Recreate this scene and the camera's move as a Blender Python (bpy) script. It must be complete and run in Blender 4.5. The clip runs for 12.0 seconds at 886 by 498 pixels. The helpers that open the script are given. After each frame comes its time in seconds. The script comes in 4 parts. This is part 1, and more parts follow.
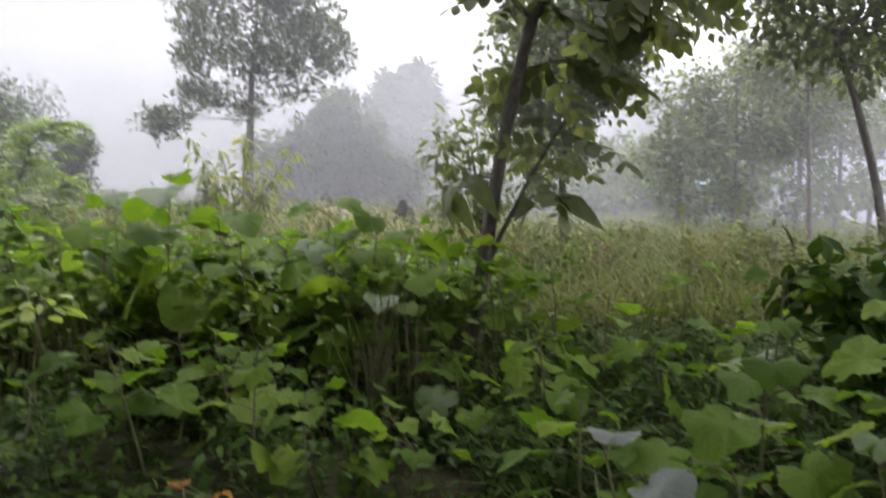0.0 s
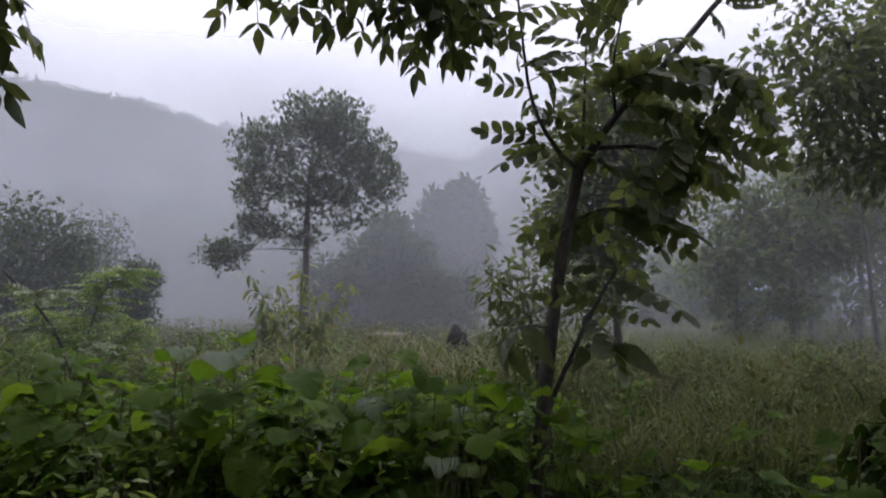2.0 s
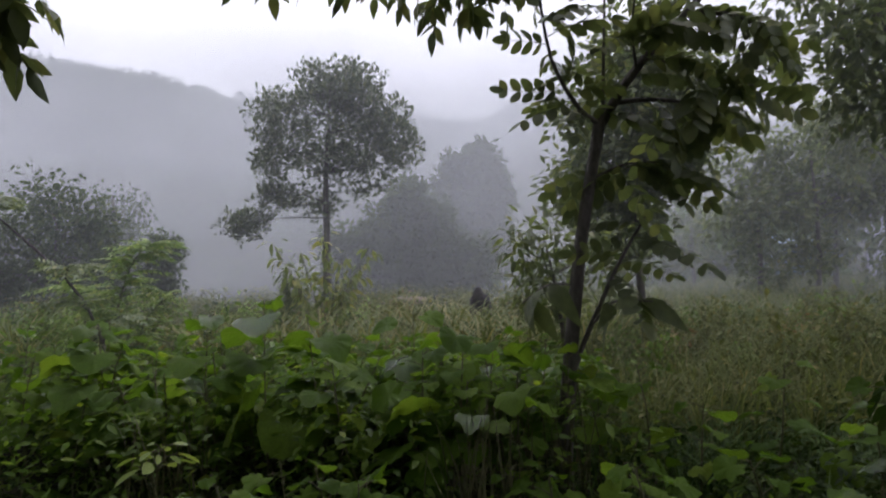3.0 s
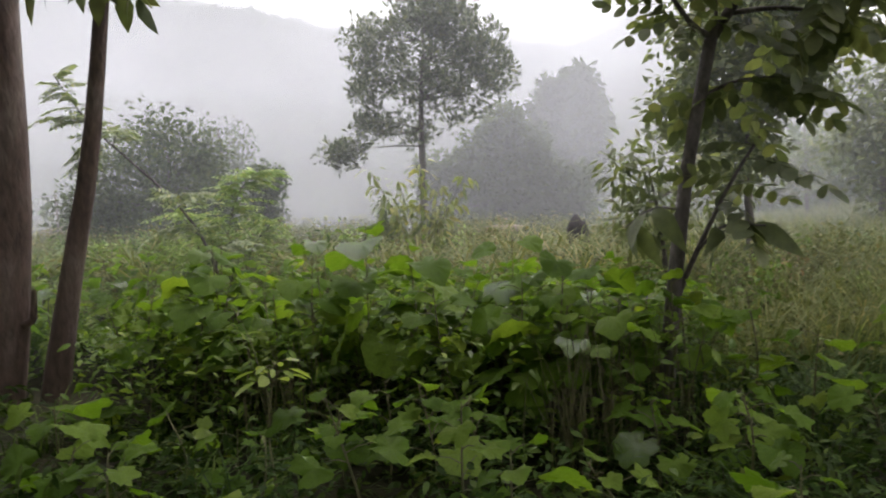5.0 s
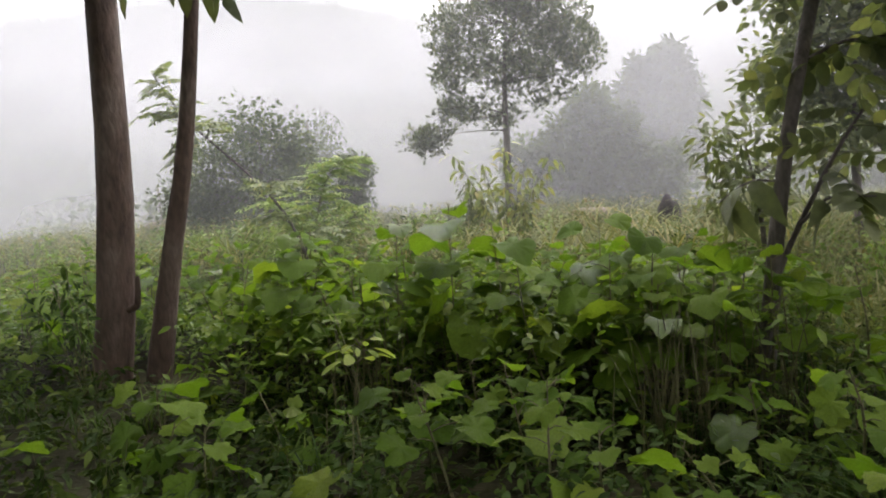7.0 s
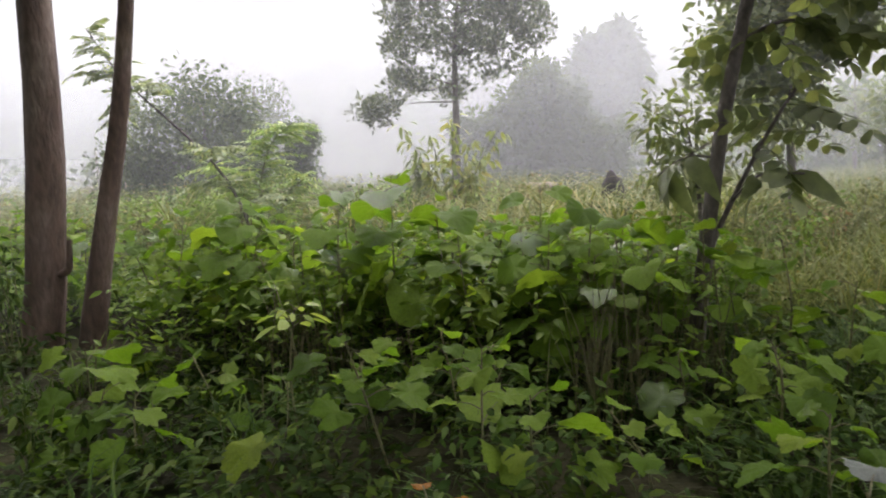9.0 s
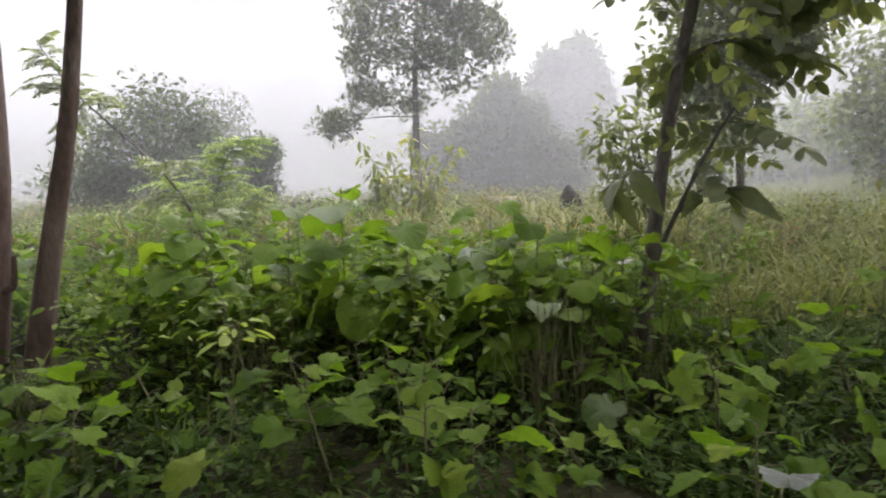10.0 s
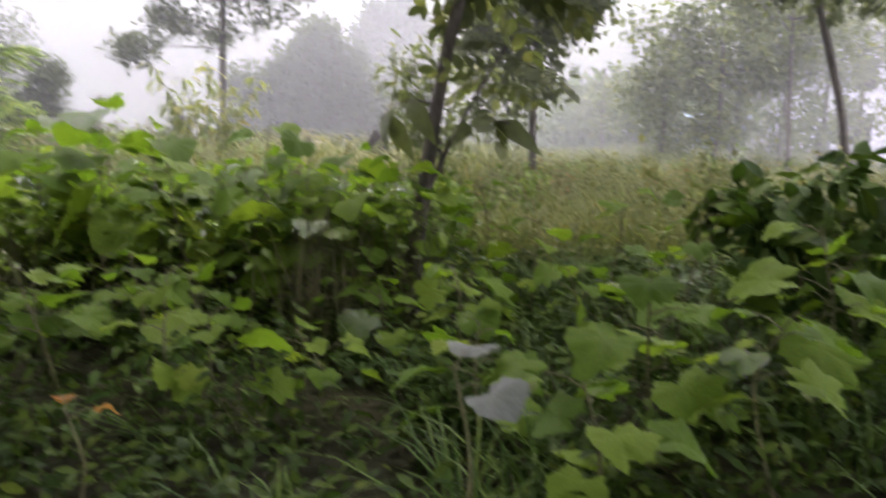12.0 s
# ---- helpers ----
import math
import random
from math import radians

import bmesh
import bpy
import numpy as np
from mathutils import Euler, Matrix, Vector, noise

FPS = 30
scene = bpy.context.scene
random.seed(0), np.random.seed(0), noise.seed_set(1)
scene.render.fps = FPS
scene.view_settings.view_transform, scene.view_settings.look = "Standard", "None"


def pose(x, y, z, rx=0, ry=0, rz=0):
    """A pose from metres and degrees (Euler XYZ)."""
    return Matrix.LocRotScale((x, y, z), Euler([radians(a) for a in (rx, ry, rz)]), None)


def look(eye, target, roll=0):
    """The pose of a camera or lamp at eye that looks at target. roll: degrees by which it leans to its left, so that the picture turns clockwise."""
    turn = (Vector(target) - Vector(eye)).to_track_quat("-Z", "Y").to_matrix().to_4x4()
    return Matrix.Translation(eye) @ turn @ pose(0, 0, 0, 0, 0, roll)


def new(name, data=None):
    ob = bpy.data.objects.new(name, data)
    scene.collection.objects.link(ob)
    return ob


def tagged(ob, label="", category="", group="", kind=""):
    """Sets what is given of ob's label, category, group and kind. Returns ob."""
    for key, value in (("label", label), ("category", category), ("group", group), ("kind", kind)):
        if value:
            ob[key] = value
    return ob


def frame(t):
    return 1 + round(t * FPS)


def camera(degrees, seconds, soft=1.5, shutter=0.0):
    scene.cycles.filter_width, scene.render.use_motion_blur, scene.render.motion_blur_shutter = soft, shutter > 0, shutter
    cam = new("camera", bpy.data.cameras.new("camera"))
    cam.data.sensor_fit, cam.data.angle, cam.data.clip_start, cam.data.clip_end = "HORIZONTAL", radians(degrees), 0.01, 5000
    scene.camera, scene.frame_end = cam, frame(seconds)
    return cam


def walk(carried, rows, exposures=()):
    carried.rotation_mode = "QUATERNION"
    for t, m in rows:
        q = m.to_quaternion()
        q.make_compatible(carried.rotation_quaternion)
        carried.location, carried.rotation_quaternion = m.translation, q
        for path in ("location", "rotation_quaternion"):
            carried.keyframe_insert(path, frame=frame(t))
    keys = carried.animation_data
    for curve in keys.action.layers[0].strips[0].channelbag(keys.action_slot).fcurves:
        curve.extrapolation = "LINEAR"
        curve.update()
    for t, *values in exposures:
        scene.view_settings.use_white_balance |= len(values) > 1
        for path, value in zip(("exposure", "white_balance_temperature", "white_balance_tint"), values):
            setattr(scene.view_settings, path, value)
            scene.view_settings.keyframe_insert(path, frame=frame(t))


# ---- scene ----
cam = camera(62.8, 12.0, soft=1.9, shutter=0.7)
PATH = [
    (0.0, -0.044, -0.004, 1.084, 84.71, -0.35, -0.09),
    (0.5, -0.057, -0.022, 1.186, 88.74, 1.31, 2.13),
    (1.0, -0.068, -0.041, 1.279, 94.43, 0.81, 3.59),
    (1.5, -0.071, -0.060, 1.335, 94.60, 1.63, 3.40),
    (2.0, -0.073, -0.077, 1.357, 93.18, 1.44, 3.81),
    (2.5, -0.079, -0.089, 1.356, 91.93, 2.54, 4.46),
    (3.0, -0.099, -0.088, 1.338, 90.45, 3.28, 5.35),
    (5.0, -0.131, -0.071, 1.312, 85.32, 3.78, 12.77),
    (5.5, -0.142, -0.059, 1.299, 85.35, 4.81, 14.82),
    (6.0, -0.143, -0.053, 1.294, 83.76, 4.54, 17.94),
    (6.5, -0.141, -0.041, 1.293, 84.41, 5.20, 19.36),
    (7.0, -0.126, -0.027, 1.268, 84.86, 5.36, 19.55),
    (9.0, -0.085, -0.009, 1.235, 82.45, 3.85, 15.68),
    (9.5, -0.039, -0.006, 1.228, 83.41, 3.99, 14.42),
    (10.0, 0.012, -0.009, 1.237, 83.35, 3.72, 12.98),
    (10.5, 0.079, -0.005, 1.239, 82.81, 3.15, 11.22),
    (11.0, 0.155, 0.003, 1.212, 82.02, 2.46, 8.10),
    (11.5, 0.223, 0.002, 1.143, 81.60, 1.50, 4.66),
    (12.0, 0.294, 0.000, 1.034, 79.60, -0.48, -0.41),
]
EXPOSURE = [(0.0, 1.1, 6450, 18), (0.4, 0.8, 6500, 17), (0.8, 0.12, 6250, 18), (1.3, -0.42, 5950, 19), (2.0, -0.38, 6000, 21), (2.5, -0.3, 6050, 22), (3.2, -0.1, 6200, 18),
            (4.8, 0.62, 6650, 16), (6.0, 0.88, 6800, 16), (7.2, 0.93, 6850, 16), (9.0, 1.2, 6750, 17), (10.5, 1.2, 6700, 18), (11.5, 1.35, 6700, 21), (12.0, 1.35, 6650, 23)]
walk(cam, [(t, pose(x, y, z, rx, ry, rz)) for t, x, y, z, rx, ry, rz in PATH], EXPOSURE)

# ---- sky and sun: bright overcast morning ----
world = bpy.data.worlds.new("world")
scene.world = world
world.use_nodes = True
wn, wl = world.node_tree.nodes, world.node_tree.links
wn.clear()
sky = wn.new("ShaderNodeTexSky")
sky.sky_type, sky.sun_disc = "NISHITA", False
sky.sun_elevation, sky.sun_rotation = radians(67), radians(16)
grey = wn.new("ShaderNodeHueSaturation")
grey.inputs["Saturation"].default_value = 0.12
wl.new(sky.outputs[0], grey.inputs["Color"])
clear = wn.new("ShaderNodeBackground")
clear.inputs["Strength"].default_value = 0.09
wl.new(grey.outputs[0], clear.inputs["Color"])
cloud = wn.new("ShaderNodeBackground")
cloud.inputs["Color"].default_value = (0.94, 0.95, 1.0, 1)
cloud.inputs["Strength"].default_value = 1.5
both = wn.new("ShaderNodeAddShader")
wl.new(clear.outputs[0], both.inputs[0])
wl.new(cloud.outputs[0], both.inputs[1])
out = wn.new("ShaderNodeOutputWorld")
wl.new(both.outputs[0], out.inputs[0])

sun = new("sun", bpy.data.lights.new("sun", "SUN"))
sun.data.energy, sun.data.angle, sun.data.color = 1.4, radians(35), (1.0, 0.95, 0.88)
sun.matrix_world = look((3.5, 18, 30), (0, 6, 0))

# ---- materials ----


def ramp(nt, source, stops):
    node = nt.nodes.new("ShaderNodeValToRGB")
    while len(node.color_ramp.elements) < len(stops):
        node.color_ramp.elements.new(0.5)
    for el, (p, c) in zip(node.color_ramp.elements, stops):
        el.position, el.color = p, (*c, 1)
    nt.links.new(source, node.inputs[0])
    return node.outputs[0]


def noise_tex(nt, scale, detail=4.0, vector=None):
    node = nt.nodes.new("ShaderNodeTexNoise")
    node.inputs["Scale"].default_value, node.inputs["Detail"].default_value = scale, detail
    if vector is not None:
        nt.links.new(vector, node.inputs["Vector"])
    return node.outputs[0]


def mix_colour(nt, factor, a, b, mode="MIX"):
    node = nt.nodes.new("ShaderNodeMix")
    node.data_type, node.blend_type = "RGBA", mode
    for value, socket in ((factor, node.inputs[0]), (a, node.inputs[6]), (b, node.inputs[7])):
        if isinstance(value, (int, float)):
            socket.default_value = value
        elif isinstance(value, tuple):
            socket.default_value = (*value, 1)
        else:
            nt.links.new(value, socket)
    return node.outputs[2]


def start(name):
    m = bpy.data.materials.new(name)
    m.use_nodes = True
    nt = m.node_tree
    return m, nt, nt.nodes["Principled BSDF"], nt.nodes["Material Output"]


def foliage(name, dark, mid, light, rough=0.42, through_light=0.3, by="island", gloss=0.2):
    """A leaf: colour varied leaf by leaf, blotched at a second scale, with light passing through."""
    m, nt, p, o = start(name)
    if by == "island":
        r = nt.nodes.new("ShaderNodeNewGeometry").outputs["Random Per Island"]
    else:
        r = nt.nodes.new("ShaderNodeObjectInfo").outputs["Random"]
    base = ramp(nt, r, [(0.0, dark), (0.5, mid), (0.93, light), (1.0, (light[0] * 1.25, light[1] * 1.1, light[2]))])
    co = nt.nodes.new("ShaderNodeTexCoord").outputs["Object"]
    blotch = noise_tex(nt, 22.0, 3.0, co)
    worn = ramp(nt, blotch, [(0.35, (0.84, 0.84, 0.84)), (0.65, (1.08, 1.07, 1.04))])
    colour = mix_colour(nt, 1.0, base, worn, "MULTIPLY")
    nt.links.new(colour, p.inputs["Base Color"])
    p.inputs["Roughness"].default_value = rough
    p.inputs["Specular IOR Level"].default_value = gloss
    if by == "object":
        wet = nt.nodes.new("ShaderNodeTexWhiteNoise")
        nt.links.new(nt.nodes.new("ShaderNodeObjectInfo").outputs["Location"], wet.inputs["Vector"])
        nt.links.new(ramp(nt, wet.outputs["Value"], [(0.0, (gloss,) * 3), (0.91, (gloss,) * 3), (0.94, (0.5,) * 3)]), p.inputs["Specular IOR Level"])
        nt.links.new(ramp(nt, wet.outputs["Value"], [(0.0, (rough,) * 3), (0.91, (rough,) * 3), (0.94, (0.25,) * 3)]), p.inputs["Roughness"])
    bump = nt.nodes.new("ShaderNodeBump")
    bump.inputs["Strength"].default_value, bump.inputs["Distance"].default_value = 0.35, 0.01
    nt.links.new(noise_tex(nt, 60.0, 3.0, co), bump.inputs["Height"])
    nt.links.new(bump.outputs[0], p.inputs["Normal"])
    t = nt.nodes.new("ShaderNodeBsdfTranslucent")
    bright = mix_colour(nt, 1.0, colour, (1.4, 1.42, 0.8), "MULTIPLY")
    nt.links.new(bright, t.inputs[0])
    mx = nt.nodes.new("ShaderNodeMixShader")
    mx.inputs[0].default_value = through_light
    nt.links.new(p.outputs[0], mx.inputs[1])
    nt.links.new(t.outputs[0], mx.inputs[2])
    nt.links.new(mx.outputs[0], o.inputs[0])
    return m


def rough_stuff(name, stops, scale, rough=0.85, bump=0.5, fine=None, stretch=(1, 1, 1), metal=0.0):
    m, nt, p, o = start(name)
    co = nt.nodes.new("ShaderNodeTexCoord").outputs["Object"]
    mp = nt.nodes.new("ShaderNodeMapping")
    mp.inputs["Scale"].default_value = stretch
    nt.links.new(co, mp.inputs["Vector"])
    big = noise_tex(nt, scale, 5.0, mp.outputs[0])
    small = noise_tex(nt, fine or scale * 9, 6.0, mp.outputs[0])
    colour = mix_colour(nt, 1.0, ramp(nt, big, stops), ramp(nt, small, [(0.3, (0.6, 0.6, 0.6)), (0.7, (1.15, 1.15, 1.15))]), "MULTIPLY")
    nt.links.new(colour, p.inputs["Base Color"])
    p.inputs["Roughness"].default_value, p.inputs["Metallic"].default_value = rough, metal
    p.inputs["Specular IOR Level"].default_value = 0.1 if rough > 0.88 else 0.4
    bp = nt.nodes.new("ShaderNodeBump")
    bp.inputs["Strength"].default_value, bp.inputs["Distance"].default_value = bump, 0.02
    nt.links.new(small, bp.inputs["Height"])
    nt.links.new(bp.outputs[0], p.inputs["Normal"])
    return m


def mist_material(name, density, low, high, scale, foot=1.0, white=0.68):
    """Thin fog: lets light pass, the rest scatters white; thins out with height and in drifts."""
    m, nt, p, o = start(name)
    nt.nodes.remove(p)
    geo = nt.nodes.new("ShaderNodeNewGeometry").outputs["Position"]
    sep = nt.nodes.new("ShaderNodeSeparateXYZ")
    nt.links.new(geo, sep.inputs[0])
    rng = nt.nodes.new("ShaderNodeMapRange")
    rng.interpolation_type = "SMOOTHSTEP"
    rng.inputs["From Min"].default_value, rng.inputs["From Max"].default_value = low, high
    rng.inputs["To Min"].default_value, rng.inputs["To Max"].default_value = 1.0, 0.0
    nt.links.new(sep.outputs[2], rng.inputs["Value"])
    mp = nt.nodes.new("ShaderNodeMapping")
    mp.inputs["Scale"].default_value = (1, 1, 1.8)
    nt.links.new(geo, mp.inputs["Vector"])
    n = noise_tex(nt, scale, 3.0, mp.outputs[0])
    drift = nt.nodes.new("ShaderNodeMapRange")
    drift.inputs["From Min"].default_value, drift.inputs["From Max"].default_value = 0.3, 0.7
    drift.inputs["To Min"].default_value, drift.inputs["To Max"].default_value = density * 0.75, min(density * 1.15, 1.0)
    nt.links.new(n, drift.inputs["Value"])
    mul = nt.nodes.new("ShaderNodeMath")
    mul.operation = "MULTIPLY"
    nt.links.new(rng.outputs[0], mul.inputs[0])
    nt.links.new(drift.outputs[0], mul.inputs[1])
    rise = nt.nodes.new("ShaderNodeMapRange")
    rise.interpolation_type = "SMOOTHSTEP"
    rise.inputs["From Min"].default_value, rise.inputs["From Max"].default_value = 1.0, 14.0
    rise.inputs["To Min"].default_value, rise.inputs["To Max"].default_value = foot, 1.0
    nt.links.new(sep.outputs[2], rise.inputs["Value"])
    last = nt.nodes.new("ShaderNodeMath")
    last.operation = "MULTIPLY"
    nt.links.new(mul.outputs[0], last.inputs[0])
    nt.links.new(rise.outputs[0], last.inputs[1])
    d = nt.nodes.new("ShaderNodeBsdfDiffuse")
    d.inputs[0].default_value = (white * 0.97, white, white * 1.04, 1)
    tl = nt.nodes.new("ShaderNodeBsdfTranslucent")
    tl.inputs[0].default_value = (white * 0.97, white, white * 1.04, 1)
    tr = nt.nodes.new("ShaderNodeBsdfTransparent")
    half = nt.nodes.new("ShaderNodeMixShader")
    nt.links.new(d.outputs[0], half.inputs[1])
    nt.links.new(tl.outputs[0], half.inputs[2])
    mx = nt.nodes.new("ShaderNodeMixShader")
    nt.links.new(last.outputs[0], mx.inputs[0])
    nt.links.new(tr.outputs[0], mx.inputs[1])
    nt.links.new(half.outputs[0], mx.inputs[2])
    nt.links.new(mx.outputs[0], o.inputs[0])
    return m


M_BROAD = foliage("broad_leaf_green", (0.050, 0.100, 0.009), (0.080, 0.148, 0.014), (0.120, 0.190, 0.022), 0.5, 0.46, "object", 0.12)
M_FILL = foliage("thicket_small_leaf", (0.046, 0.090, 0.010), (0.078, 0.138, 0.015), (0.125, 0.190, 0.028), 0.45, 0.42, "island", 0.2)
M_DRY = foliage("withered_orange_leaf", (0.20, 0.09, 0.025), (0.25, 0.12, 0.035), (0.30, 0.15, 0.05), 0.6, 0.3, "object", 0.1)
M_PALE = foliage("pale_leaf_underside", (0.085, 0.105, 0.09), (0.10, 0.12, 0.105), (0.12, 0.14, 0.12), 0.5, 0.2, "object", 0.3)
M_YOUNG = foliage("young_leaf_yellow_green", (0.15, 0.225, 0.04), (0.205, 0.285, 0.06), (0.26, 0.33, 0.085), 0.45, 0.38, "object")
M_FROND = foliage("dark_leaflet", (0.058, 0.078, 0.036), (0.084, 0.106, 0.046), (0.120, 0.140, 0.060), 0.5, 0.38, "island", 0.22)
M_CROWN = foliage("tree_leaf", (0.046, 0.062, 0.036), (0.066, 0.086, 0.048), (0.098, 0.120, 0.068), 0.42, 0.3, "island", 0.6)
M_WOOD_LEAF = foliage("wood_leaf", (0.070, 0.094, 0.042), (0.100, 0.126, 0.058), (0.142, 0.168, 0.078), 0.5, 0.48, "island", 0.4)
M_EDGE = foliage("dark_edge_leaf", (0.044, 0.062, 0.032), (0.054, 0.074, 0.038), (0.068, 0.090, 0.046), 0.8, 0.45, "island", 0.03)
M_SIDE = foliage("open_light_weed_leaf", (0.060, 0.105, 0.022), (0.095, 0.155, 0.032), (0.14, 0.20, 0.05), 0.5, 0.35, "island", 0.15)
# herb green darkened to stand in for the shade under taller plants
M_HERB_SHADED = foliage("herb_leaf_shade_dark", (0.012, 0.028, 0.004), (0.024, 0.048, 0.007), (0.052, 0.082, 0.012), 0.5, 0.25, "island", 0.08)
M_BUSH = foliage("bush_leaf", (0.036, 0.052, 0.027), (0.050, 0.070, 0.036), (0.072, 0.094, 0.048), 0.7, 0.42, "island", 0.08)
M_HILL = foliage("hill_wood_leaf", (0.045, 0.075, 0.030), (0.065, 0.098, 0.040), (0.095, 0.125, 0.052), 0.7, 0.2, "island", 0.05)
M_ARCH = foliage("arching_shrub_leaf", (0.10, 0.145, 0.060), (0.145, 0.19, 0.085), (0.21, 0.25, 0.115), 0.45, 0.36, "island", 0.4)
M_RUST = foliage("withered_leaf", (0.10, 0.085, 0.04), (0.16, 0.115, 0.055), (0.22, 0.16, 0.08), 0.6, 0.25, "island", 0.2)
M_SAPLING = foliage("sapling_leaf", (0.12, 0.16, 0.055), (0.18, 0.215, 0.08), (0.27, 0.28, 0.11), 0.45, 0.45, "island")
M_FERN = foliage("bright_feathery_leaf", (0.13, 0.20, 0.065), (0.20, 0.29, 0.10), (0.33, 0.40, 0.18), 0.45, 0.42, "island")
M_GRASS = foliage("grass_blade", (0.066, 0.090, 0.032), (0.102, 0.126, 0.048), (0.155, 0.162, 0.078), 0.65, 0.38, "island", 0.1)
# undergrowth grass: shade is put into this green, darker than the open meadow's
M_SHADE_GRASS = foliage("grass_blade_shade_dark", (0.020, 0.046, 0.008), (0.036, 0.074, 0.013), (0.070, 0.115, 0.024), 0.5, 0.25, "island", 0.1)
M_SEDGE = foliage("sedge_blade", (0.078, 0.104, 0.034), (0.118, 0.140, 0.048), (0.20, 0.195, 0.085), 0.55, 0.3, "island", 0.15)
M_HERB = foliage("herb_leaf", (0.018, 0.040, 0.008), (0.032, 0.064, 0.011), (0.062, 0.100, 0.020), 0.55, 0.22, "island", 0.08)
M_WEED = foliage("weed_leaf", (0.066, 0.086, 0.030), (0.106, 0.122, 0.042), (0.165, 0.158, 0.068), 0.6, 0.34, "island", 0.12)
M_BARK = rough_stuff("brown_bark", [(0.3, (0.055, 0.034, 0.025)), (0.5, (0.098, 0.066, 0.050)), (0.66, (0.15, 0.115, 0.092)), (0.8, (0.21, 0.19, 0.165))], 3.2, 0.75, 0.9, 30.0, (1, 1, 0.35))
M_BARK_GREY = rough_stuff("grey_bark", [(0.3, (0.05, 0.042, 0.036)), (0.6, (0.09, 0.08, 0.068)), (0.8, (0.15, 0.14, 0.12))], 7.0, 0.85, 0.7, 45.0, (1, 1, 0.4))
M_STEM = rough_stuff("green_stem", [(0.3, (0.06, 0.07, 0.025)), (0.7, (0.11, 0.10, 0.04))], 9.0, 0.7, 0.3)
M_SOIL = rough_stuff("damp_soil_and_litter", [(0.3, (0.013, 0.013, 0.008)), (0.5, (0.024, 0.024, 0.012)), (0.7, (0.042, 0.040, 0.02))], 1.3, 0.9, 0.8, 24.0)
M_EARTH = rough_stuff("bare_earth", [(0.3, (0.20, 0.155, 0.125)), (0.7, (0.32, 0.26, 0.22))], 5.0, 0.9, 0.9)
M_STUMP = rough_stuff("dark_charred_wood", [(0.3, (0.012, 0.011, 0.011)), (0.7, (0.035, 0.03, 0.028))], 7.0, 0.8, 0.9)
M_ROOF = rough_stuff("pale_sheet_metal", [(0.3, (0.78, 0.79, 0.80)), (0.7, (0.86, 0.87, 0.88))], 0.8, 0.3, 0.2, 12.0)
M_WALL = rough_stuff("dull_plaster", [(0.3, (0.10, 0.10, 0.10)), (0.7, (0.16, 0.16, 0.155))], 0.9, 0.85, 0.3)
M_BLUE = rough_stuff("pale_blue_paint", [(0.3, (0.34, 0.48, 0.60)), (0.7, (0.42, 0.55, 0.68))], 0.9, 0.7, 0.2)
M_LILAC = rough_stuff("pale_lilac_paint", [(0.3, (0.46, 0.47, 0.54)), (0.7, (0.54, 0.55, 0.62))], 0.9, 0.7, 0.2)
M_DARK = rough_stuff("dark_opening", [(0.3, (0.02, 0.02, 0.022)), (0.7, (0.03, 0.03, 0.032))], 3.0, 0.6, 0.1)
M_POST = rough_stuff("weathered_wood", [(0.3, (0.16, 0.14, 0.12)), (0.7, (0.26, 0.24, 0.21))], 6.0, 0.85, 0.5)

# ---- mesh helpers ----
rng = np.random.default_rng(7)


def link(name, verts, faces, material, parent=None, label="", smooth=True, loc=None):
    """One mesh object. faces: an integer array, all faces of one size, or a list of such arrays."""
    if not isinstance(faces, list):
        faces = [faces]
    verts = np.asarray(verts, np.float32).reshape(-1, 3)
    me = bpy.data.meshes.new(name)
    me.vertices.add(len(verts))
    me.vertices.foreach_set("co", verts.ravel())
    loops = np.concatenate([np.asarray(f, np.int32).ravel() for f in faces])
    sizes = np.concatenate([np.full(len(f), np.asarray(f).shape[1], np.int32) for f in faces])
    me.loops.add(len(loops))
    me.loops.foreach_set("vertex_index", loops)
    me.polygons.add(len(sizes))
    me.polygons.foreach_set("loop_start", np.concatenate([[0], np.cumsum(sizes)[:-1]]).astype(np.int32))
    me.polygons.foreach_set("use_smooth", np.full(len(sizes), smooth))
    me.update(calc_edges=True)
    me.validate()
    me.materials.append(material)
    ob = new(name, me)
    if loc is not None:
        ob.location = loc
    if parent is not None:
        ob.parent = parent
    if label:
        ob["label"] = label
    return ob


def empty_at(name, place):
    ob = new(name)
    ob.location = place
    ob.empty_display_size = 0.1
    return ob


def join(pieces):
    """Several (verts, quads) into one."""
    vs, fs, n = [], [], 0
    for v, f in pieces:
        vs.append(np.asarray(v, float))
        fs.append(np.asarray(f) + n)
        n += len(v)
    return np.concatenate(vs), np.concatenate(fs)


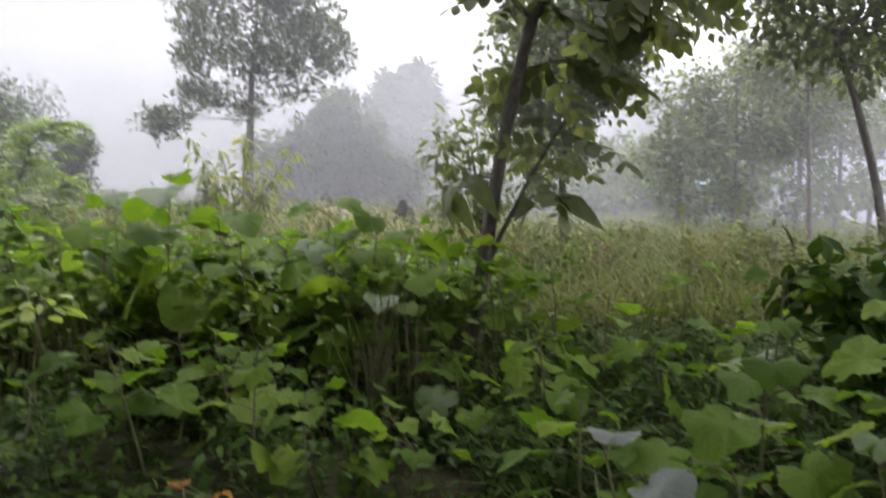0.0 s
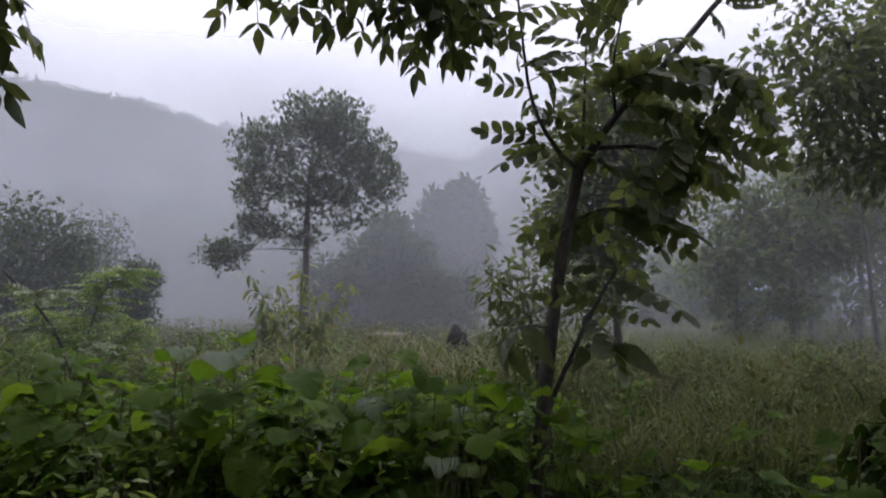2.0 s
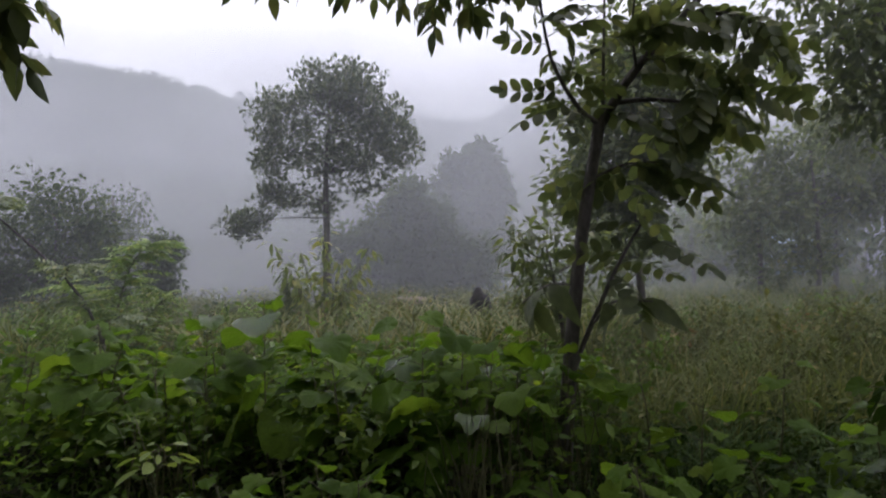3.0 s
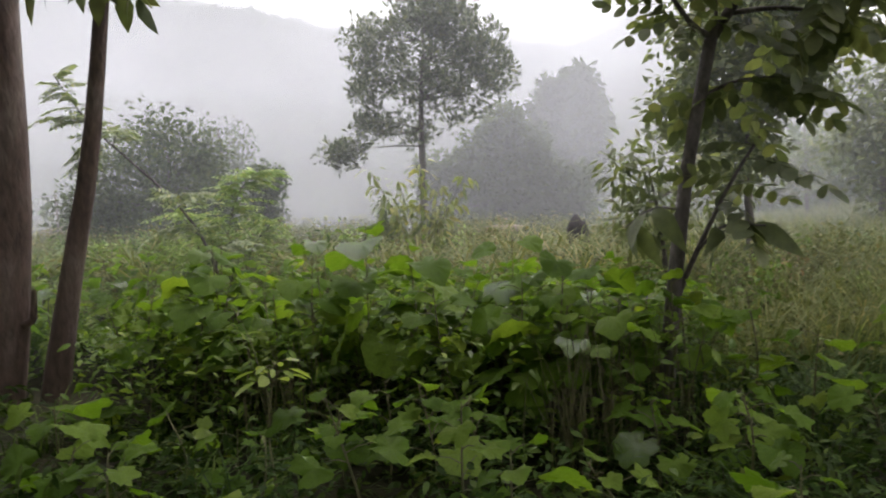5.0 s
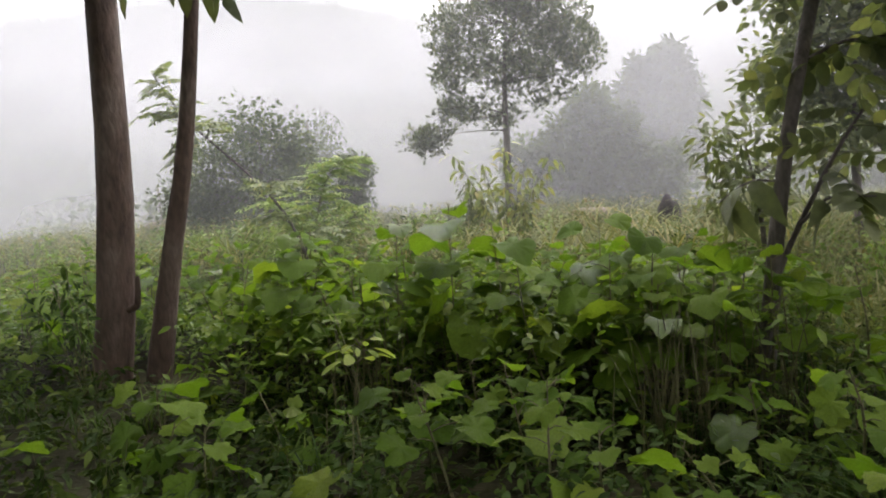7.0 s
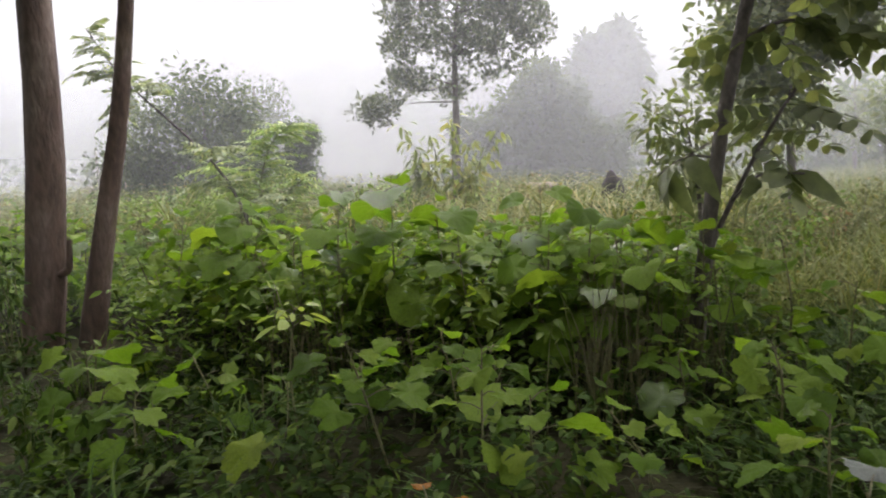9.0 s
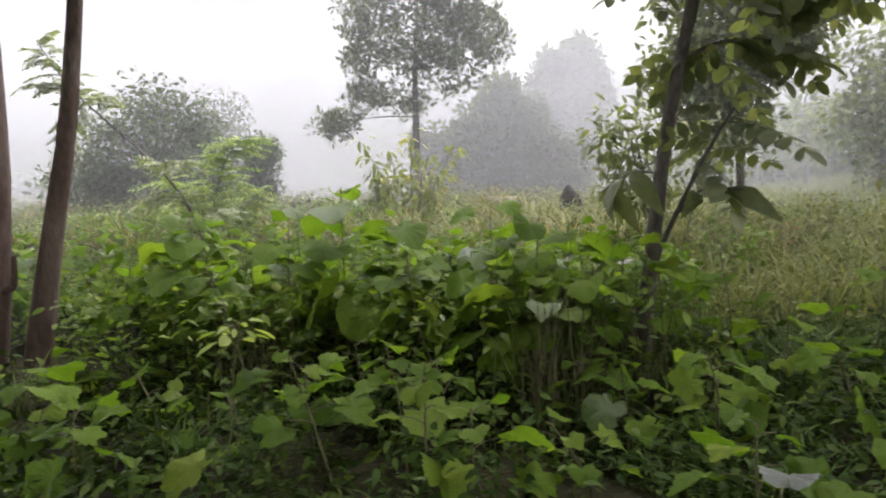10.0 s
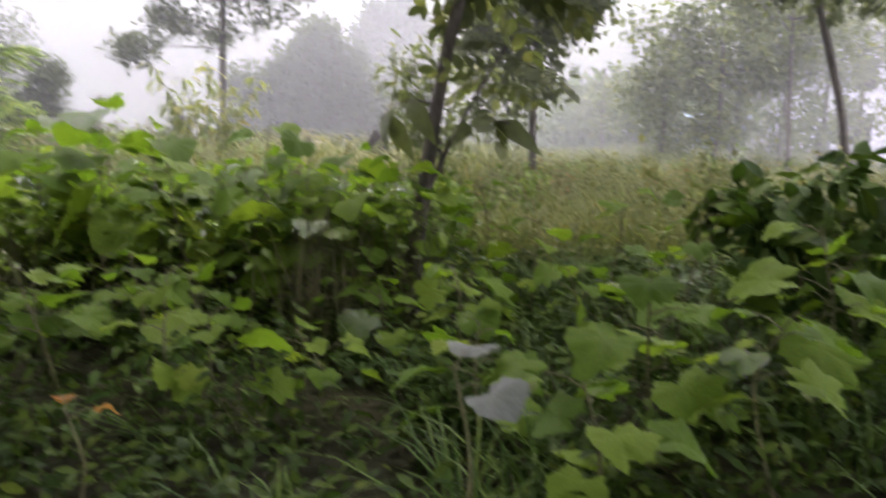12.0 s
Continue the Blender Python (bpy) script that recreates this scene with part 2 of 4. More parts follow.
def tube(points, radii, sides=7, wobble=0.0):
    """A tapering limb along points, closed at its end."""
    pts = np.asarray(points, float)
    rad = np.asarray(radii, float)
    tang = np.gradient(pts, axis=0)
    tang /= np.linalg.norm(tang, axis=1)[:, None] + 1e-9
    ref = np.array([0.31, 0.95, 0.1]) if abs(tang[0][2]) > 0.5 else np.array([0.0, 0.1, 1.0])
    a = np.cross(tang, ref)
    a /= np.linalg.norm(a, axis=1)[:, None] + 1e-9
    b = np.cross(tang, a)
    ang = np.linspace(0, 2 * np.pi, sides, endpoint=False)
    r = rad[:, None] * (1 + wobble * rng.standard_normal((len(pts), sides)))
    v = pts[:, None] + r[..., None] * (np.cos(ang)[None, :, None] * a[:, None] + np.sin(ang)[None, :, None] * b[:, None])
    i, j = np.meshgrid(np.arange(len(pts) - 1), np.arange(sides), indexing="ij")
    k = (j + 1) % sides
    f = np.stack([i * sides + j, i * sides + k, (i + 1) * sides + k, (i + 1) * sides + j], -1).reshape(-1, 4)
    return v.reshape(-1, 3), f


def bend(points, n):
    """A smooth line of n points through the given ones (Catmull-Rom)."""
    p = np.asarray(points, float)
    p = np.concatenate([[2 * p[0] - p[1]], p, [2 * p[-1] - p[-2]]])
    out = []
    for t in np.linspace(0, len(p) - 3 - 1e-6, n):
        i = int(t)
        u = t - i
        a, b, c, d = p[i:i + 4]
        out.append(0.5 * (2 * b + (c - a) * u + (2 * a - 5 * b + 4 * c - d) * u * u + (3 * b - a - 3 * c + d) * u ** 3))
    return np.array(out)


def leaf_shape(width=0.42, fold=0.18, droop=0.25, fine=True):
    """A pointed leaf, 1 long along x, folded on its midrib and drooping at the tip; the plain one has two faces."""
    if not fine:
        y = width / 2
        return np.array([(0, 0, 0), (0.45, -y, fold * y - 0.2 * droop), (1, 0, -droop), (0.45, y, fold * y - 0.2 * droop)]), np.array([(0, 1, 2), (0, 2, 3)])
    v = []
    for x, w in ((0, 0.02), (0.16, 0.62), (0.42, 1.0), (0.74, 0.62), (1.0, 0.01)):
        y = w * width / 2
        v += [(x, -y, fold * y - droop * x * x), (x, 0, -droop * x * x), (x, y, fold * y - droop * x * x)]
    f = []
    for i in range(4):
        f += [(3 * i, 3 * i + 3, 3 * i + 4, 3 * i + 1), (3 * i + 1, 3 * i + 4, 3 * i + 5, 3 * i + 2)]
    return np.array(v), np.array(f)


def oval_leaf(width=0.62, fold=0.12, droop=0.2):
    """A blunt oval leaflet, 1 long along x."""
    v = []
    for x, w in ((0, 0.06), (0.1, 0.55), (0.32, 0.95), (0.6, 1.0), (0.85, 0.66), (1.0, 0.06)):
        y = w * width / 2
        v += [(x, -y, fold * y - droop * x * x), (x, 0, -droop * x * x), (x, y, fold * y - droop * x * x)]
    f = []
    for i in range(5):
        f += [(3 * i, 3 * i + 3, 3 * i + 4, 3 * i + 1), (3 * i + 1, 3 * i + 4, 3 * i + 5, 3 * i + 2)]
    return np.array(v), np.array(f)


def turn_to(direction, roll):
    """Rotations that carry x to the directions and z upwards, rolled about x. Arrays in, (N, 3, 3) out."""
    x = direction / (np.linalg.norm(direction, axis=1)[:, None] + 1e-9)
    up = np.tile([0.0, 0.0, 1.0], (len(x), 1)) + 1e-3 * rng.standard_normal((len(x), 3))
    y = np.cross(up, x)
    y /= np.linalg.norm(y, axis=1)[:, None] + 1e-9
    z = np.cross(x, y)
    c, s = np.cos(roll)[:, None], np.sin(roll)[:, None]
    return np.stack([x, c * y + s * z, c * z - s * y], -1)


def scatter(shape, places, directions, sizes, rolls):
    """Copies of a leaf shape as one mesh's (verts, faces)."""
    v, f = shape
    r = turn_to(np.asarray(directions, float), np.asarray(rolls, float))
    pts = np.einsum("nij,kj->nki", r, v) * np.asarray(sizes)[:, None, None] + np.asarray(places)[:, None, :]
    n = len(pts)
    fs = f[None] + (np.arange(n) * len(v))[:, None, None]
    return pts.reshape(-1, 3), fs.reshape(-1, f.shape[1])


def unit(n):
    d = rng.standard_normal((n, 3))
    return d / np.linalg.norm(d, axis=1)[:, None]


def smooth_step(a, b, x):
    t = np.clip((x - a) / (b - a), 0, 1)
    return t * t * (3 - 2 * t)


# ---- the ground ----
def height(x, y):
    """Ground level: a gentle clearing, a valley behind it on one side, and a wooded hill beyond."""
    x, y = np.asarray(x, float), np.asarray(y, float)
    left = smooth_step(4.0, -3.0, x)
    g = -0.15 + 0.030 * np.clip(y - 5, 0, 10) * left - 0.034 * np.clip(x, -18, 12) * smooth_step(4, 10, y)
    g = g + 0.04 * np.sin(1.7 * x + 0.6 * y) * np.cos(1.1 * y - 0.4 * x)
    drop = smooth_step(15.5, 40, y) * smooth_step(7, -4, x)
    g = g - 7.0 * drop
    crest = np.interp(x, [-150, -85, -59, -45, 3, 32, 80, 150], [42, 37.5, 32, 27, 18.5, 11, 9, 8])
    return g + (crest + 6) * smooth_step(48, 118, y) + 3 * smooth_step(120, 200, y)


gx = np.unique(np.concatenate([np.linspace(-180, -24, 40), np.linspace(-24, 20, 111), np.linspace(20, 180, 40)]))
gy = np.unique(np.concatenate([np.linspace(-60, -4, 16), np.linspace(-4, 30, 103), np.linspace(30, 220, 64)]))
X, Y = np.meshgrid(gx, gy, indexing="ij")
gv = np.stack([X, Y, height(X, Y)], -1).reshape(-1, 3)
ii, jj = np.meshgrid(np.arange(len(gx) - 1), np.arange(len(gy) - 1), indexing="ij")
ny = len(gy)
gf = np.stack([ii * ny + jj, (ii + 1) * ny + jj, (ii + 1) * ny + jj + 1, ii * ny + jj + 1], -1).reshape(-1, 4)
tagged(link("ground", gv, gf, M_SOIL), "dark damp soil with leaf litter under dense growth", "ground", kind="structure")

# ---- trees ----
LEAF = leaf_shape()
LEAF_FAR = leaf_shape(0.55, 0.2, 0.15, False)
LEAF_LONG = leaf_shape(0.34, 0.2, 0.35)
LEAF_ROUND = leaf_shape(0.9, 0.1, 0.1, False)
LEAF_UP = leaf_shape(0.46, 0.25, 0.0, False)


def in_blobs(blobs, n):
    """n places inside ellipsoids (x, y, z, rx, ry, rz, weight), more of them near the outside."""
    w = np.array([b[6] for b in blobs], float)
    pick = rng.choice(len(blobs), n, p=w / w.sum())
    b = np.array([q[:6] for q in blobs])[pick]
    return b[:, :3] + unit(n) * (rng.random((n, 1)) ** 0.42) * b[:, 3:6], pick


def crown(blobs, twigs, leaves, size, spread, shape, hang=0.25):
    """Leaves bunched round twig ends inside the blobs."""
    tips, _ = in_blobs(blobs, twigs)
    which = rng.integers(0, twigs, leaves)
    reach = rng.random(leaves)[:, None] ** 0.6
    d = unit(leaves)
    at = tips[which] + d * reach * spread
    way = d + rng.standard_normal((leaves, 3)) * 0.5
    way[:, 2] -= hang
    s = size * (0.65 + 0.6 * rng.random(leaves))
    return scatter(shape, at, way, s, rng.normal(0, 0.7, leaves)), tips


def limbs(trunk, tips, count, thick, start_at=0.35, sides=5):
    """Curved boughs from the upper trunk to some of the twig ends."""
    out = []
    pick = rng.choice(len(tips), min(count, len(tips)), replace=False)
    for k in pick:
        tip = tips[k]
        span = len(trunk) - 1
        best = min(range(int(span * start_at), span + 1), key=lambda i: np.linalg.norm(tip - trunk[i]) + 0.6 * max(0, trunk[i][2] - tip[2]))
        a = trunk[best]
        mid = (a + tip) / 2 + rng.standard_normal(3) * 0.06 * np.linalg.norm(tip - a) + np.array([0, 0, 0.08 * np.linalg.norm(tip - a)])
        length = np.linalg.norm(tip - a)
        r = thick * min(1.0, 0.35 + 0.25 * length)
        out.append(tube(bend([a, mid, tip], 6), np.linspace(r, r * 0.2, 6), sides))
    return out


def tree(name, trunk, radii, blobs, twigs, leaves, size, spread, leaf_mat, bark, label, category="tree", shape=LEAF_FAR, boughs=14, group="", hang=0.25, bough_start=0.35):
    line = bend(trunk, 14)
    r = np.interp(np.linspace(0, 1, 14), np.linspace(0, 1, len(radii)), radii)
    base = line[0].copy()
    thing = empty_at(name, base)
    tv, tf = tube(line, r, 9, 0.05)
    link("trunk", tv - base, tf, bark, thing)
    (cv, cf), tips = crown(blobs, twigs, leaves, size, spread, shape, hang)
    for v, f in limbs(line, tips, boughs, r[-1] * 1.3 + r[0] * 0.12, bough_start):
        link("branch", v - base, f, bark, thing)
    ob = link("crown", cv - base, cf, leaf_mat, thing)
    ob["kind"] = "stuff"
    return tagged(thing, label, category, group)


# the lone round-topped tree in the clearing
g0 = float(height(-3.45, 13))
tree("lone_tree", [(-3.5, 13, g0 - 0.1), (-3.47, 13, 1.2), (-3.43, 13, 2.2), (-3.40, 13, 2.9), (-3.3, 13, 3.8), (-3.2, 13, 4.7)], [0.075, 0.065, 0.058, 0.048, 0.03, 0.012],
     [(-3.3, 13, 4.5, 0.72, 0.7, 0.52, 2.0), (-2.72, 13, 4.4, 0.6, 0.6, 0.5, 1.3), (-4.2, 13, 4.05, 0.58, 0.7, 0.52, 1.6), (-3.3, 13, 3.7, 0.95, 1.0, 0.6, 2.0), (-2.3, 13, 3.85, 0.6, 0.7, 0.55, 1.4), (-1.98, 13, 3.3, 0.42, 0.6, 0.36, 1.0),
      (-4.32, 13, 3.3, 0.5, 0.7, 0.5, 1.2), (-3.0, 13, 3.1, 0.9, 0.9, 0.34, 1.1), (-5.0, 13, 2.15, 0.42, 0.5, 0.3, 1.0), (-4.4, 13, 2.5, 0.4, 0.5, 0.32, 0.6), (-3.5, 13, 2.5, 0.8, 0.7, 0.35, 0.8), (-2.4, 13, 2.62, 0.5, 0.5, 0.2, 0.28)],
     640, 12500, 0.115, 0.16, M_CROWN, M_BARK_GREY, "slender grey-trunked tree with a rounded open leafy crown", shape=LEAF_UP, boughs=64, hang=-0.7)

# darker trees at the far edge of the clearing
tree("edge_tree", [(-3.1, 20, -0.9), (-3.0, 20, 1), (-2.9, 20, 2.6)], [0.2, 0.15, 0.05],
     [(-2.85, 20, 2.8, 0.5, 0.6, 0.5, 1.2), (-3.5, 20, 2.2, 0.6, 0.7, 0.6, 1.2), (-2.3, 20, 2.2, 0.55, 0.7, 0.5, 1.1), (-4.2, 20.3, 1.6, 0.6, 0.7, 0.55, 1.0), (-1.8, 20, 1.4, 0.6, 0.7, 0.5, 1.0), (-1.2, 20, 0.8, 0.6, 0.7, 0.4, 0.9), (-4.7, 20.2, 0.9, 0.6, 0.8, 0.5, 0.8), (-3.0, 20, 1.2, 1.4, 1.0, 0.8, 1.8), (-2.6, 20, 0.4, 2.2, 1.0, 0.4, 1.2), (-5.0, 20, 1.9, 0.4, 0.5, 0.35, 0.4), (-0.9, 20, 1.3, 0.35, 0.5, 0.3, 0.4), (-3.1, 20, 3.2, 0.3, 0.4, 0.3, 0.4)],
     280, 14000, 0.20, 0.42, M_EDGE, M_BARK_GREY, "dense dark green tree standing at the clearing's misty edge", group="trees at the edge")
tree("tall_tree", [(-2.02, 38.0, -5.59), (-1.96, 38.0, -0.24), (-1.90, 38.0, 5.10)], [0.25, 0.18, 0.05],
     [(-2.79, 38.0, 5.93, 0.53, 0.71, 0.59, 0.7), (-2.97, 38.0, 4.74, 0.89, 0.95, 0.95, 1.4), (-1.37, 38.0, 6.29, 0.65, 0.71, 0.71, 1.0), (-1.19, 38.0, 4.98, 0.95, 0.95, 0.83, 1.4), (-0.53, 38.0, 4.03, 0.59, 0.71, 0.71, 0.8), (-2.14, 38.0, 3.67, 1.19, 1.07, 0.95, 1.5), (-3.21, 38.0, 2.84, 0.95, 0.95, 0.83, 1.0), (-1.07, 38.0, 2.61, 0.95, 0.95, 0.95, 1.0), (-2.02, 38.0, 1.18, 2.02, 1.43, 1.54, 2.2)],
     230, 10000, 0.42, 0.6, M_EDGE, M_BARK_GREY, "tall twin-topped tree fading into white mist", group="trees at the edge")
tree("edge_tree", [(-9.2, 14, 0.2), (-9.3, 14, 0.9), (-9.4, 14, 1.8)], [0.09, 0.07, 0.03],
     [(-9.4, 14, 2.3, 1.0, 1.0, 1.0, 2), (-10.4, 14, 1.6, 1.2, 1.0, 0.9, 2), (-8.6, 13.8, 1.5, 0.9, 1.0, 0.9, 1.5), (-9.6, 13.6, 0.9, 1.7, 0.9, 0.65, 1.8), (-7.9, 13.4, 1.0, 0.6, 0.7, 0.6, 0.9), (-9.3, 13.8, 3.0, 0.6, 0.6, 0.4, 0.6), (-11.4, 14, 1.2, 0.7, 0.8, 0.6, 1.0), (-9.9, 14, 3.0, 0.3, 0.4, 0.3, 0.35), (-8.5, 14, 2.4, 0.35, 0.4, 0.3, 0.4), (-10.9, 14, 2.4, 0.4, 0.5, 0.35, 0.5)],
     120, 11000, 0.13, 0.5, M_BUSH, M_BARK_GREY, "bushy dark tree with several thin stems in the clearing", group="trees at the edge")
tree("faint_tree", [(-11.3, 20, -0.8), (-11.4, 20, 1.5), (-11.5, 20, 3.6)], [0.14, 0.1, 0.03],
     [(-11.4, 20, 2.6, 1.0, 1, 1.1, 1), (-10.8, 20, 1.4, 1.0, 1, 1.0, 1)],
     90, 2600, 0.14, 0.45, M_EDGE, M_BARK_GREY, "thin sparse tree almost lost in mist", group="trees at the edge", boughs=20)
faint = next(o for o in scene.objects if o.name.startswith("faint_tree"))
for x, z, lean in ((-12.4, 4.8, 0.1), (-11.2, 4.5, -0.05)):
    v, f = tube(bend([(-11.4, 20, 1.6), (x - lean, 20, 3.2), (x + lean * 0.5, 20, z)], 8), np.linspace(0.012, 0.003, 8), 5)
    link("bare_twig", v - np.array(faint.location), f, M_BARK_GREY, faint)
g1 = float(height(-7.4, 14.5))
tree("small_bush_tree", [(-7.45, 14.5, g1 - 0.1), (-7.4, 14.5, 1.0), (-7.34, 14.5, 1.7)], [0.06, 0.045, 0.015],
     [(-7.34, 14.5, 1.72, 0.36, 0.4, 0.36, 2), (-7.4, 14.5, 1.15, 0.4, 0.4, 0.45, 1.5)],
     70, 2300, 0.11, 0.24, M_BUSH, M_BARK_GREY, "small dark rounded bush tree in the clearing", "bush")

# sapling with several upright stems before the lone tree
def sapling(name, base, tops, leaf_mat, bark, n, size, label, spread=0.22, shape=LEAF_LONG, start_leaf=0.45, thick=0.018, hang=0.4):
    thing = empty_at(name, base)
    base = np.array(base)
    pts = []
    for top in tops:
        top = np.array(top)
        line = bend([base, base + (top - base) * [0.35, 0.35, 0.5], top], 10)
        v, f = tube(line, np.linspace(thick, thick * 0.25, 10), 5)
        link("stem", v - base, f, bark, thing)
        u = start_leaf + (1 - start_leaf) * rng.random(n)
        pts.append(np.stack([np.interp(u, np.linspace(0, 1, 10), line[:, c]) for c in range(3)], -1))
    pts = np.concatenate(pts)
    d = unit(len(pts))
    at = pts + d * spread * rng.random((len(pts), 1))
    d[:, 2] -= hang
    cv, cf = scatter(shape, at, d, size * (0.6 + 0.7 * rng.random(len(at))), rng.normal(0, 0.6, len(at)))
    ob = link("leaves", cv - base, cf, leaf_mat, thing)
    ob["kind"] = "stuff"
    return tagged(thing, label, "sapling")


sapling("sapling", (-2.52, 9, 0.05), [(-3.15, 9, 1.62), (-2.8, 9.1, 1.48), (-2.47, 9, 1.64), (-2.2, 8.9, 1.42), (-1.88, 9, 1.5), (-2.95, 9, 1.2), (-2.1, 9, 1.15)], M_SAPLING, M_STEM, 46, 0.14, "yellow-green sapling with several thin upright stems", 0.17, start_leaf=0.5, hang=0.7)
sapling("sapling", (-3.6, 11, 0.2), [(-3.65, 11, 1.25), (-3.4, 11, 1.0)], M_WOOD_LEAF, M_BARK_GREY, 420, 0.085, "small green bushy sapling among tall grass", 0.15, start_leaf=0.1)


# spindly weeds beside the trunks
sapling("tall_weed", (-4.35, 3.95, -0.15), [(-4.32, 3.95, 0.92), (-4.5, 3.95, 0.75)], M_HERB, M_STEM, 26, 0.08, "spindly upright weed beside brown trunks", 0.05, LEAF_LONG, 0.4, 0.007)["category"] = "weed"
sapling("tall_weed", (-4.6, 4.1, -0.15), [(-4.95, 4.2, 0.85), (-4.75, 4.2, 0.95), (-5.2, 4.2, 0.7), (-4.6, 4.15, 0.8)], M_HERB, M_STEM, 30, 0.09, "spindly upright weed beside brown trunks", 0.06, LEAF_LONG, 0.5, 0.007)["category"] = "weed"

# feathery compound leaves
def frond(length, pairs, leaflet, width, droop=0.35, splay=1.0, oval=False):
    """A compound leaf along x: a thin drooping rib with leaflets on both sides and one at the tip."""
    xs = np.linspace(0, length, 8)
    rib = np.stack([xs, 0 * xs, -droop * xs ** 2 / length], -1)
    pieces = [tube(rib, np.linspace(0.005, 0.002, 8), 4)]
    shape = oval_leaf(width) if oval else leaf_shape(width, 0.15, 0.25)
    at, way, size = [], [], []
    for i in range(pairs):
        x = length * (0.22 + 0.74 * i / max(1, pairs - 1))
        for side in (-1, 1):
            at.append((x, 0, -droop * x * x / length))
            way.append((0.45 + 0.2 * rng.random(), side * splay, -0.25 - 0.25 * rng.random()))
            size.append(leaflet * (0.75 + 0.3 * math.sin(3.0 * (i + 0.6) / pairs)) * (0.9 + 0.2 * rng.random()))
    at.append(tuple(rib[-1]))
    way.append((1, 0, -0.8 * droop - 0.2))
    size.append(leaflet)
    pieces.append(scatter(shape, np.array(at), np.array(way), np.array(size), rng.normal(0, 0.25, len(at))))
    return join(pieces)


def frond_meshes(name, material, count, length, pairs, leaflet, width, droop, oval=False):
    made = []
    for _ in range(count):
        v, f = frond(length * (0.85 + 0.3 * rng.random()), pairs + int(rng.integers(-1, 2)), leaflet, width, droop * (0.7 + 0.8 * rng.random()), 1.0, oval)
        ob = link(name, v, f, material)
        made.append(ob.data)
        bpy.data.objects.remove(ob)
    return made


def hang_leaf(name, mesh, parent, place, direction, roll=0.0, scale=1.0):
    ob = new(name, mesh)
    m = Matrix(turn_to(np.array([direction], float), np.array([roll]))[0].tolist()).to_4x4()
    ob.matrix_basis = Matrix.Translation(Vector(place) - parent.location) @ m @ Matrix.Scale(scale, 4)
    ob.parent = parent
    return ob


F_BROAD = frond_meshes("compound_leaf", M_FROND, 6, 0.44, 5, 0.122, 0.62, 0.35, True)
F_LONG = frond_meshes("compound_leaf", M_FROND, 5, 0.38, 4, 0.15, 0.45, 0.6)
F_BIG = []
for width, droop in ((0.40, 0.55), (0.46, 0.75), (0.36, 0.4)):
    v, f = leaf_shape(width, 0.2, droop)
    ob = link("compound_leaf", v * 0.27, f, M_FROND)
    F_BIG.append(ob.data)
    bpy.data.objects.remove(ob)
F_ARCH = frond_meshes("feathery_leaf", M_ARCH, 6, 0.20, 6, 0.055, 0.45, 0.5)
F_FERN = frond_meshes("feathery_leaf", M_FERN, 6, 0.21, 7, 0.05, 0.38, 0.5)


def along(line, u):
    return np.array([np.interp(u, np.linspace(0, 1, len(line)), line[:, c]) for c in range(3)])


def leafy_tree(name, base, branches, bark, label, category="tree", lift=0.0, turn=0.35):
    """branches: (points, r0, r1, fronds, from, meshes, scale, part name)."""
    thing = empty_at(name, base)
    b = np.array(base)
    for points, r0, r1, fronds, start_at, meshes, scale, part_name in branches:
        line = bend(points, 12)
        v, f = tube(line, np.linspace(r0, r1, 12), 9 if r0 > 0.03 else 6, 0.05)
        limb = link(part_name, v - b, f, bark, thing)
        for k in range(fronds):
            u = start_at + (1 - start_at) * (k + rng.random() * 0.6) / max(1, fronds - 0.4)
            u = min(u, 1.0)
            p = along(line, u)
            a = rng.random() * 2 * np.pi
            fwd = along(line, min(1, u + 0.05)) - along(line, max(0, u - 0.05))
            fwd /= np.linalg.norm(fwd) + 1e-9
            d = np.array([math.cos(a), math.sin(a), 0.15 + lift - 0.5 * rng.random()]) + 0.5 * fwd
            hang_leaf("compound_leaf", meshes[int(rng.integers(0, len(meshes)))], thing, p, d, rng.normal(0, turn), scale * (0.75 + 0.5 * rng.random())).parent = limb
    return tagged(thing, label, category)


